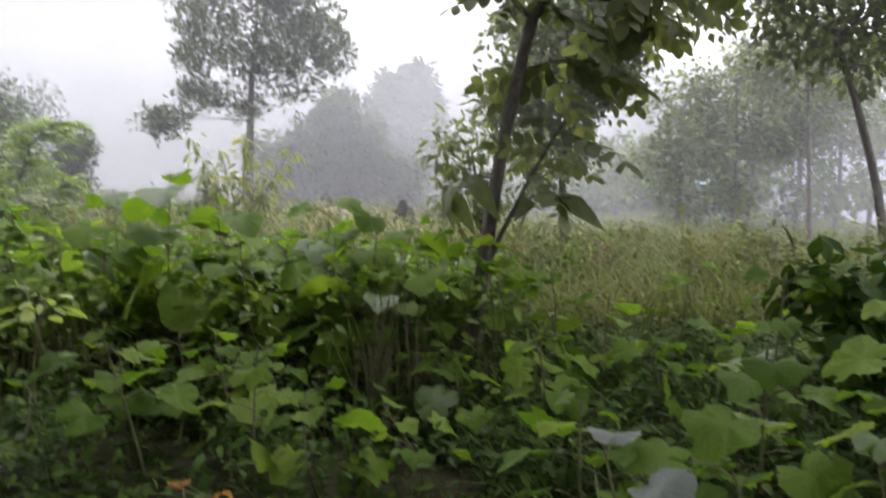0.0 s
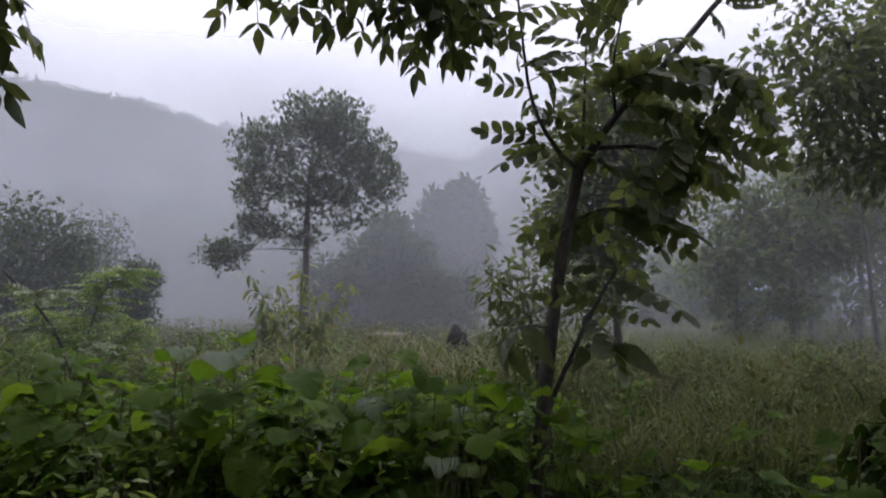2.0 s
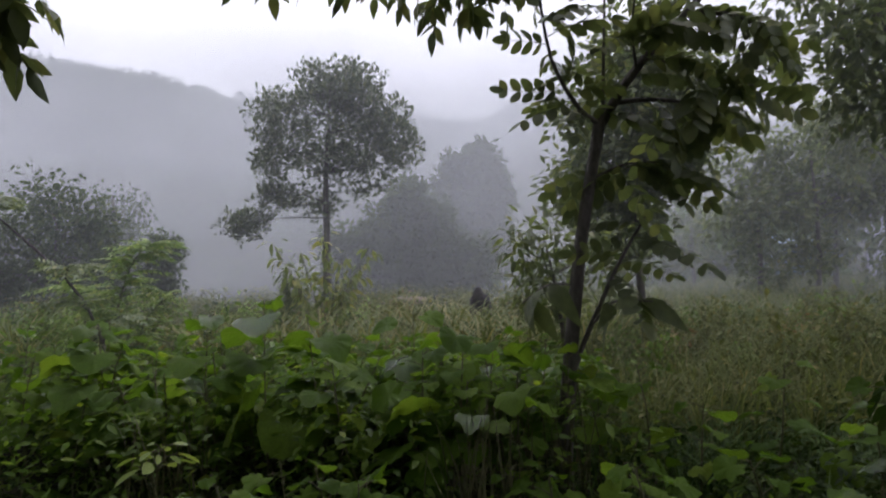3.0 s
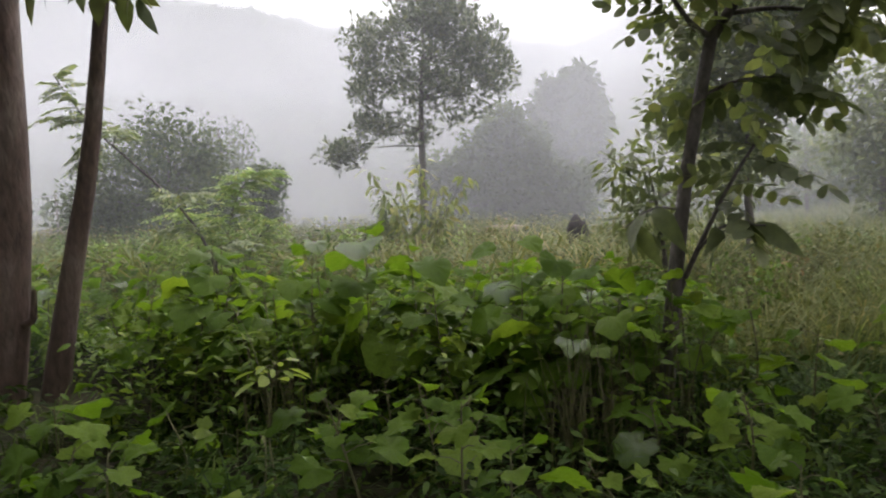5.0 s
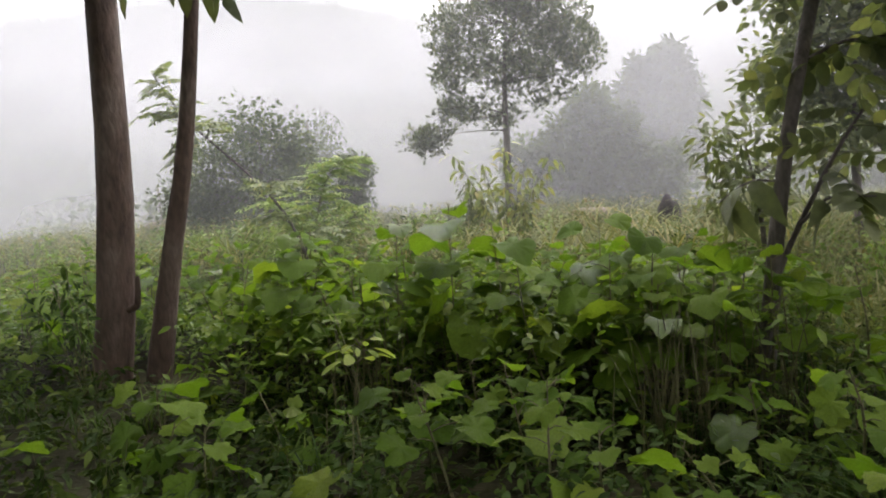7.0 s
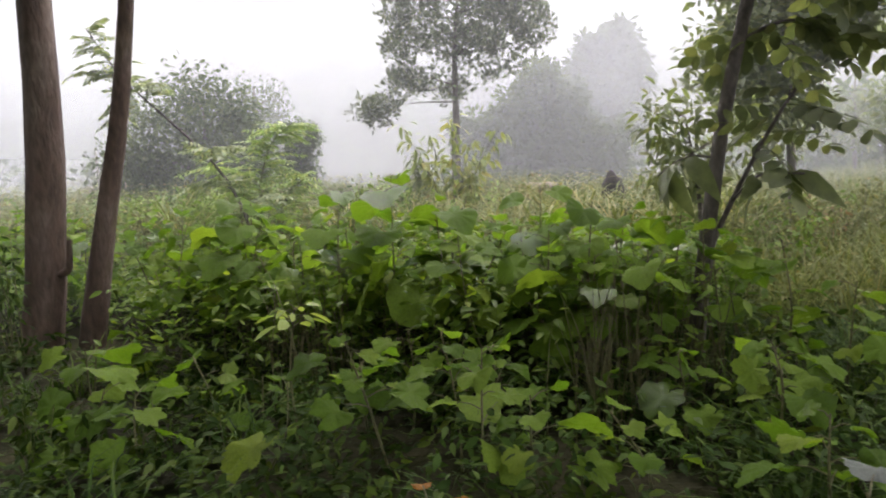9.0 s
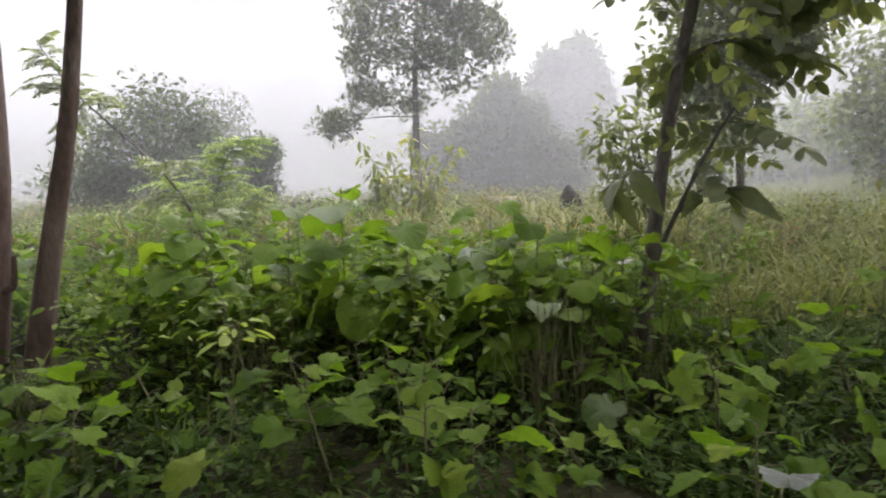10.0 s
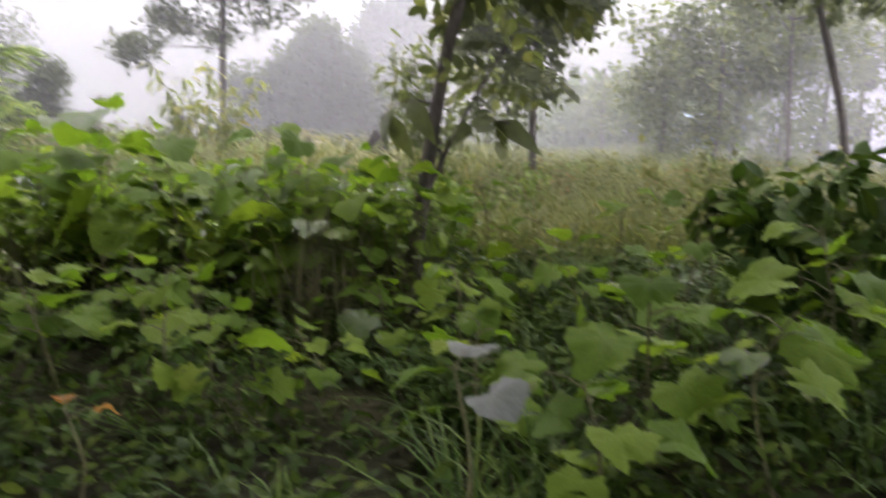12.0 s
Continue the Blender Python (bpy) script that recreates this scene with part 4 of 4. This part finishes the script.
# ---- grass and weeds ----
def blades(xs, ys, tall, wide, lean):
    """Grass blades as bent tapering strips, one mesh."""
    n = len(xs)
    z = height(xs, ys)
    a = rng.random(n) * 2 * np.pi
    h = tall * (0.55 + 0.8 * rng.random(n))
    reach = h * lean * (0.3 + 1.2 * rng.random(n))
    dx, dy = np.cos(a), np.sin(a)
    wx, wy = -dy * wide / 2, dx * wide / 2
    rows = []
    for u, w in ((0, 0.8), (0.4, 1.0), (0.75, 0.7), (1.0, 0.06)):
        px, py = xs + dx * reach * u * u, ys + dy * reach * u * u
        pz = z + h * (u - 0.35 * lean * u ** 3)
        rows.append(np.stack([px - wx * w, py - wy * w, pz], -1))
        rows.append(np.stack([px + wx * w, py + wy * w, pz], -1))
    v = np.stack(rows, 1)
    f = np.array([(0, 1, 3, 2), (2, 3, 5, 4), (4, 5, 7, 6)])
    return v.reshape(-1, 3), (f[None] + (np.arange(n) * 8)[:, None, None]).reshape(-1, 4)


def weeds(xs, ys, tall, size, shape=LEAF_FAR):
    """Small leaves at all heights over the given places, one mesh."""
    n = len(xs)
    at = np.stack([xs, ys, height(xs, ys) + tall * rng.random(n) ** 0.7], -1)
    d = unit(n)
    d[:, 2] = 0.2 - 0.6 * rng.random(n)
    return scatter(shape, at, d, size * (0.6 + 0.8 * rng.random(n)), rng.normal(0, 0.5, n))


def area(n, x0, x1, y0, y1, clump=0.0, power=1.0):
    x, y = rng.uniform(x0, x1, n), y0 + (y1 - y0) * rng.random(n) ** power
    if clump:
        m = max(1, n // 30)
        k = rng.integers(0, m, n)
        x, y = x[k] + rng.normal(0, clump, n), y[k] + rng.normal(0, clump, n)
    return x, y


def off_feet(xy):
    """Leaves out the bare ground before the brown trunks."""
    x, y = xy
    keep = ~((x < -3.3) & (x > -5.3) & (y < 4.85))
    return x[keep], y[keep]


def stuff(name, pair, material, label, category):
    return tagged(link(name, pair[0], pair[1], material), label, category, kind="stuff")


stuff("meadow_grass", blades(*area(42000, 0.4, 13, 4.8, 25, 0.12, 1.3), 0.68, 0.011, 0.7), M_GRASS, "long uneven meadow grass, green and straw coloured", "grass")
stuff("meadow_weeds", weeds(*area(34000, 0.4, 13, 4.6, 24, 0.2, 1.4), 0.5, 0.055), M_WEED, "mixed low weeds with small dull green leaves", "weeds")
stuff("clearing_grass", blades(*area(20000, -16, 1.0, 6.3, 16, 0.12, 1.2), 0.45, 0.012, 0.7), M_GRASS, "long pale grass in the clearing", "grass")
stuff("clearing_weeds", weeds(*area(34000, -16, 1.0, 6.2, 16, 0.2, 1.2), 0.55, 0.06), M_WEED, "tangled green and reddish weeds in the clearing", "weeds")
stuff("undergrowth_grass", blades(*area(900, -5.2, 0.4, 1.8, 3.9, 0.06), 0.28, 0.010, 1.0), M_SHADE_GRASS, "grass blades in shade-darkened green", "grass")
stuff("undergrowth_herbs", weeds(*area(6500, -5.6, 0.4, 1.4, 4.6, 0.07), 0.2, 0.062, LEAF), M_HERB_SHADED, "low herbs with small pointed leaves, their green darkened for shade", "herbs")
stuff("undergrowth_herbs", weeds(*off_feet(area(8000, -6.5, 0.6, 4.0, 6.6, 0.12)), 0.42, 0.06, LEAF), M_HERB_SHADED, "leafy herbs filling in beneath taller plants", "herbs")
stuff("undergrowth_herbs", weeds(*area(8000, 0.3, 4.5, 1.6, 5.6, 0.12), 0.36, 0.06, LEAF), M_HERB_SHADED, "leafy herbs in shade-darkened green", "herbs")
stuff("undergrowth_grass", blades(*area(4200, 0.3, 4.5, 1.6, 5.5, 0.1), 0.38, 0.011, 0.9), M_SHADE_GRASS, "grass blades in shade-darkened green", "grass")
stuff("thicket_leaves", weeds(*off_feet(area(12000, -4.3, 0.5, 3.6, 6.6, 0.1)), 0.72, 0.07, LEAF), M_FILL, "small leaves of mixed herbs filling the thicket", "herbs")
stuff("undergrowth_herbs", weeds(*area(3600, -2.6, 2.4, 1.1, 2.6, 0.1), 0.2, 0.06, LEAF), M_HERB_SHADED, "low herbs in shade-darkened green covering damp soil by the path", "herbs")
stuff("front_herbs", weeds(*area(3200, -1.9, 2.9, 2.3, 3.8, 0.09), 0.36, 0.055, LEAF), M_HERB, "small-leaved herbs growing between broad-leaved plants", "herbs")
stuff("thicket_stalks", blades(*off_feet(area(700, -4.2, 0.4, 3.4, 6.0, 0.1)), 0.72, 0.007, 0.25), M_STEM, "thin upright stalks among the thicket", "stalks")
stuff("side_weeds", weeds(*off_feet(area(9000, -12, -4.2, 4.2, 7.5, 0.15)), 0.5, 0.08, LEAF), M_SIDE, "bright green weeds growing beside the trunks", "weeds")

# small whorled herbs on the shaded ground
for _ in range(44):
    x, y = rng.uniform(-4.7, -0.9), rng.uniform(2.1, 4.2)
    z = float(height(x, y))
    tall = rng.uniform(0.16, 0.34)
    sapling("small_herb", (x, y, z), [(x + rng.normal(0, 0.05), y + rng.normal(0, 0.05), z + tall * rng.uniform(0.7, 1.1)) for _ in range(3)], M_HERB_SHADED, M_STEM, 12, 0.085, "small herb in shade-darkened green with whorls of pointed leaves", 0.03, LEAF_LONG, 0.3, 0.004)["category"] = "herb"

# bushy weeds standing above the meadow grass
for x, y, tall in [(2.3, 6.2, 0.75), (2.9, 6.6, 0.95), (3.3, 6.0, 0.8), (4.1, 6.8, 0.9), (3.7, 8.4, 0.8), (2.0, 8.2, 0.6), (1.3, 7.4, 0.6), (5.0, 8.0, 0.8), (2.6, 10.2, 0.7), (4.4, 11.0, 0.8), (-1.2, 10.2, 0.6), (-2.0, 10.6, 0.6), (-0.1, 10.6, 0.7), (-6.8, 9.6, 0.7), (-7.6, 8.6, 0.6), (-3.3, 7.6, 0.7), (-0.8, 6.9, 0.55)]:
    sapling("weed_bush", (x, y, float(height(x, y))), [(x + rng.normal(0, 0.15), y + rng.normal(0, 0.15), float(height(x, y)) + tall * rng.uniform(0.75, 1.1)) for _ in range(5)], M_WEED, M_STEM, 60, 0.075, "bushy weed with small dull green leaves", 0.16, LEAF_FAR, 0.2, 0.006)["category"] = "weed"

# mixed waist-high growth in the clearing
KINDS = [(M_WEED, 0.07, LEAF_FAR, "bushy weed with small dull green leaves"), (M_HERB, 0.09, LEAF_LONG, "leafy green weed with narrow drooping leaves"),
         (M_SAPLING, 0.08, LEAF_LONG, "pale yellow-green weed with narrow leaves"), (M_RUST, 0.06, LEAF_FAR, "withered reddish-brown weed among green grass"), (M_FERN, 0.07, LEAF_FAR, "bright green leafy weed in open light")]
made = 0
while made < 95:
    x, y = rng.uniform(-9.5, 6.0), rng.uniform(6.4, 13.0)
    if x > 0.8 and y < 6.8:
        continue
    made += 1
    z = float(height(x, y))
    tall = rng.uniform(0.35, 0.72) * (1.0 if x < 1 else 0.9)
    k = int(rng.choice(5, p=[0.3, 0.25, 0.17, 0.13, 0.15]))
    if -2.0 < x < 0.2 and rng.random() < 0.35:
        k = 3
    mat, size, shape, text = KINDS[k]
    sapling("weed_bush", (x, y, z), [(x + rng.normal(0, 0.16), y + rng.normal(0, 0.16), z + tall * rng.uniform(0.7, 1.15)) for _ in range(5)], mat, M_STEM, 42, size, text, 0.13, shape, 0.15, 0.006)["category"] = "weed"

# leafy growth on the bright side past the trunks
for _ in range(46):
    x, y = rng.uniform(-11.0, -3.4), rng.uniform(6.6, 10.5)
    z = float(height(x, y))
    tall = rng.uniform(0.4, 0.75)
    sapling("weed_bush", (x, y, z), [(x + rng.normal(0, 0.18), y + rng.normal(0, 0.18), z + tall * rng.uniform(0.7, 1.15)) for _ in range(5)], M_SIDE, M_STEM, 44, 0.095, "bright green leafy weed in open light", 0.14, LEAF_LONG, 0.15, 0.006)["category"] = "weed"

# waist-high growth closing in behind the thicket
for _ in range(26):
    x, y = rng.uniform(-5.2, -1.9), rng.uniform(6.5, 8.6)
    z = float(height(x, y))
    tall = rng.uniform(0.5, 0.8)
    mat, text = (M_SIDE, "bright green leafy weed in open light") if rng.random() < 0.6 else (M_WEED, "bushy weed with small dull green leaves")
    sapling("weed_bush", (x, y, z), [(x + rng.normal(0, 0.16), y + rng.normal(0, 0.16), z + tall * rng.uniform(0.7, 1.15)) for _ in range(6)], mat, M_STEM, 44, 0.085, text, 0.13, LEAF_LONG, 0.15, 0.006)["category"] = "weed"

# low bushy weeds on the meadow side
for _ in range(66):
    x, y = rng.uniform(0.9, 5.6), rng.uniform(5.3, 10.5)
    z = float(height(x, y))
    tall = rng.uniform(0.35, 0.85)
    mat, text = ((M_WEED, "bushy weed with small dull green leaves"), (M_RUST, "withered reddish-brown weed among green grass"), (M_SIDE, "green leafy weed in the meadow"))[int(rng.choice(3, p=[0.6, 0.15, 0.25]))]
    sapling("weed_bush", (x, y, z), [(x + rng.normal(0, 0.18), y + rng.normal(0, 0.18), z + tall * rng.uniform(0.7, 1.15)) for _ in range(6)], mat, M_STEM, 46, 0.065, text, 0.15, LEAF_FAR, 0.1, 0.005)["category"] = "weed"

# tall tufts of sedge
for x, y in [(-1.2, 7.6), (-0.8, 8.3), (-0.3, 7.3), (0.0, 8.1), (-1.7, 8.3), (-2.2, 7.7), (-0.6, 9.2), (0.5, 7.6), (-1.4, 9.3), (-5.6, 7.6), (-6.4, 8.4), (-7.3, 7.4), (1.0, 8.9), (-1.9, 7.0), (-2.6, 7.3), (-1.4, 6.9), (-0.4, 6.8), (0.1, 7.2), (-2.9, 8.2), (-3.2, 7.1), (-1.0, 8.9)]:
    z = float(height(x, y))
    n = 80
    v, f = blades(x + rng.normal(0, 0.08, n), y + rng.normal(0, 0.08, n), 0.95, 0.022, 0.9)
    ob = link("sedge_tuft", v - np.array([x, y, z]), f, M_SEDGE, loc=(x, y, z))
    tagged(ob, "arching pale yellow-green tuft of tall sedge", "grass tuft", "sedge tufts")

# ---- small things in the clearing ----
def lump(name, place, radii, material, label, category, seed=1.0):
    bm = bmesh.new()
    bmesh.ops.create_icosphere(bm, subdivisions=3, radius=1.0)
    for v in bm.verts:
        k = 1 + 0.22 * noise.noise(v.co * 1.7 + Vector((seed, seed, 0))) + 0.12 * noise.noise(v.co * 5 + Vector((0, seed, seed)))
        v.co = Vector((v.co.x * radii[0], v.co.y * radii[1], v.co.z * radii[2])) * k
    me = bpy.data.meshes.new(name)
    bm.to_mesh(me)
    bm.free()
    me.polygons.foreach_set("use_smooth", [True] * len(me.polygons))
    me.materials.append(material)
    ob = new(name, me)
    ob.location = place
    return tagged(ob, label, category)


lump("charred_stump", (-0.62, 11, float(height(-0.62, 11)) + 0.4), (0.16, 0.15, 0.42), M_STUMP, "dark charred tree stump showing above the grass", "stump", 7.0)
lump("earth_bank", (-12.9, 15.2, float(height(-12.9, 15.2)) + 0.22), (1.1, 0.5, 0.24), M_EARTH, "low bank of bare pinkish earth at the clearing edge", "earth bank", 3.0)
lump("earth_bank", (-2.3, 14.6, float(height(-2.3, 14.6)) + 0.22), (0.45, 0.3, 0.09), M_EARTH, "low bank of bare pinkish earth at the clearing edge", "earth bank", 5.0)
for x in (-12.8, -12.4, -11.9):
    z = float(height(x, 14.6))
    v, f = tube([(0, 0, -0.05), (0.01, 0, 0.6), (0.0, 0.01, 1.25)], [0.035, 0.033, 0.03], 8, 0.04)
    tagged(link("fence_post", v, f, M_POST, loc=(x, 14.6, z)), "thin grey weathered wooden fence post", "post", "fence posts")

# ---- buildings past the meadow ----
def box(name, centre, size, material, parent, label=""):
    bm = bmesh.new()
    bmesh.ops.create_cube(bm, size=1.0)
    bmesh.ops.scale(bm, vec=size, verts=bm.verts)
    bmesh.ops.bevel(bm, geom=bm.edges, offset=0.015, segments=1, affect="EDGES")
    me = bpy.data.meshes.new(name)
    bm.to_mesh(me)
    bm.free()
    me.materials.append(material)
    ob = new(name, me)
    ob.location = centre
    ob.parent = parent
    if label:
        ob["label"] = label
    return ob


def sheet_roof(parent, x0, x1, depth, z_front, z_back, cover):
    """A corrugated mono-pitch roof."""
    xs = np.linspace(x0, x1, int((x1 - x0) / 0.05) + 1)
    ripple = 0.02 * np.sin(xs * 2 * np.pi / 0.2)
    rows = []
    for y, z in ((0, z_front), (depth, z_back)):
        for t in (0.0, -0.03):
            rows.append(np.stack([xs, 0 * xs + y, z + ripple + t], -1))
    v = np.concatenate(rows)
    n = len(xs)
    i = np.arange(n - 1)
    f = [np.stack([a + i, a + i + 1, b + i + 1, b + i], -1) for a, b in ((0, 2 * n), (n, 3 * n), (0, n), (2 * n, 3 * n))]
    return link("roof", v, np.concatenate(f), cover, parent)


def shed(x, y, wide, depth, tall, wall, label, openings, cover=None):
    z = float(height(x + wide / 2, y)) - 0.1
    thing = empty_at("shed", (x, y, z))
    body = box("wall", (wide / 2, depth / 2, tall / 2), (wide, depth, tall), wall, thing)
    sheet_roof(thing, -0.25, wide + 0.25, depth + 0.8, tall + 0.12, tall + 0.55, cover or M_ROOF)
    bpy.context.view_layer.update()
    for ob in thing.children:
        if ob.name.startswith("roof"):
            ob.location.y = -0.5
    for ox, oz, w, h in openings:
        box("window", (ox - wide / 2, -0.004 - depth / 2, oz - tall / 2), (w, 0.05, h), M_DARK, body)
    return tagged(thing, label, "shed", "sheds past the meadow")


shed(5.35, 28, 1.6, 3.0, 0.85, M_WALL, "low shed with a pale sheet-metal roof", [(0.6, 0.45, 0.5, 0.4)])
shed(7.4, 28.6, 1.5, 3.0, 0.9, M_WALL, "low shed with a pale sheet-metal roof", [(0.7, 0.45, 0.5, 0.4)])
shed(9.2, 26, 2.0, 4.0, 1.5, M_BLUE, "pale blue painted building half hidden by trees", [(1.3, 0.9, 0.5, 0.6)], M_BLUE)
shed(14.3, 26, 5.0, 5.0, 4.6, M_LILAC, "pale lilac two-storey building behind trees", [(1.0, 3.2, 0.8, 0.9), (2.6, 3.2, 0.8, 0.9), (1.0, 1.3, 0.8, 0.9)], M_LILAC)


# ---- the wooded hill ----
n = 2100
hx, hy = rng.uniform(-130, 90, n), 124 - 66 * rng.random(n) ** 1.35
tops = np.stack([hx, hy, height(hx, hy)], -1)
per = 50
r = rng.uniform(0.9, 1.7, n)
at = np.repeat(tops, per, 0) + unit(n * per) * (np.repeat(r, per)[:, None] * rng.random((n * per, 1)) ** 0.4) * [1, 1, 1.25]
at[:, 2] += np.repeat(r, per) * 0.6
hv, hf = scatter(LEAF_FAR, at, unit(n * per), 0.9 * (0.6 + 0.8 * rng.random(n * per)), rng.normal(0, 1, n * per))
stuff("hillside_wood", (hv, hf), M_HILL, "distant wooded hillside veiled in mist", "woods")
n = 420
hx, hy = rng.uniform(-110, 80, n), rng.uniform(104, 122, n)
tops = np.stack([hx, hy, height(hx, hy)], -1)
per = 150
r = rng.uniform(1.0, 2.5, n)
at = np.repeat(tops, per, 0) + unit(n * per) * (np.repeat(r, per)[:, None] * rng.random((n * per, 1)) ** 0.5) * [1, 1, 1.1]
at[:, 2] += np.repeat(r, per) * 0.6
hv, hf = scatter(LEAF_ROUND, at, unit(n * per), 0.5 * (0.6 + 0.8 * rng.random(n * per)), rng.normal(0, 1, n * per))
stuff("ridge_wood", (hv, hf), M_HILL, "uneven treetops along the misty ridge", "woods")
n = 260
hx, hy = rng.uniform(-44, 14, n), rng.uniform(24, 50, n)
tops = np.stack([hx, hy, height(hx, hy)], -1)
per = 220
r = rng.uniform(0.9, 1.9, n)
at = np.repeat(tops, per, 0) + unit(n * per) * (np.repeat(r, per)[:, None] * rng.random((n * per, 1)) ** 0.4) * [1, 1, 1.2]
at[:, 2] += np.repeat(r, per)
hv, hf = scatter(LEAF_FAR, at, unit(n * per), 0.42 * (0.6 + 0.8 * rng.random(n * per)), rng.normal(0, 1, n * per))
stuff("valley_wood", (hv, hf), M_HILL, "misty scrub and trees filling the valley", "woods")

# unseen wood added at one's back and sides to hold back low sky light
n = 520
a = rng.uniform(radians(118), radians(422), n)
reach = rng.uniform(7.5, 11, n)
hx, hy = reach * np.cos(a) * 1.0, reach * np.sin(a) - 0.5
keep = (hy < 2.5) | ((hx < -6.9) & (hy < 4.4))
hx, hy = hx[keep], hy[keep]
n = len(hx)
per = 60
r = rng.uniform(0.7, 1.3, n)
zc = rng.uniform(0.3, 4.2, n)
mid = np.stack([hx, hy, height(hx, hy) + zc], -1)
at = np.repeat(mid, per, 0) + unit(n * per) * (np.repeat(r, per)[:, None] * rng.random((n * per, 1)) ** 0.4)
hv, hf = scatter(LEAF_FAR, at, unit(n * per), 0.28 * (0.6 + 0.8 * rng.random(n * per)), rng.normal(0, 1, n * per))
stuff("surrounding_wood", (hv, hf), M_WOOD_LEAF, "unseen dense leafy wood added behind the path to block light", "woods")

# ---- mist lying in the valley ----
def mist(distance, spread, density, low, high, top, scale, foot=1.0, white=0.68):
    """A thin curved veil of fog at that distance."""
    a = np.linspace(-spread, spread, 49)
    zs = np.array([-9.0, top])
    A, Z = np.meshgrid(np.radians(a), zs, indexing="ij")
    v = np.stack([distance * np.sin(A), distance * np.cos(A), Z], -1).reshape(-1, 3)
    i, j = np.meshgrid(np.arange(48), np.arange(1), indexing="ij")
    f = np.stack([i * 2 + j, (i + 1) * 2 + j, (i + 1) * 2 + j + 1, i * 2 + j + 1], -1).reshape(-1, 4)
    return tagged(link("mist", v, f, mist_material("mist", density, low, high, scale, foot, white)), "thin white morning mist drifting in the valley", "mist", kind="stuff")


mist(6.85, 75, 0.07, 6.0, 12.0, 40, 0.4, 0.5)
mist(11.9, 75, 0.16, 5.0, 9.0, 40, 0.25, 0.6)
mist(18.2, 75, 0.30, 5.0, 11.0, 40, 0.2, 0.8)
mist(33.0, 75, 0.16, 4.0, 14.0, 40, 0.14, 0.8)
mist(34.5, 75, 0.18, 3.0, 14.0, 40, 0.18, 0.9)
mist(52.0, 75, 0.92, 9.0, 26.0, 40, 0.07, 0.36, 0.74)
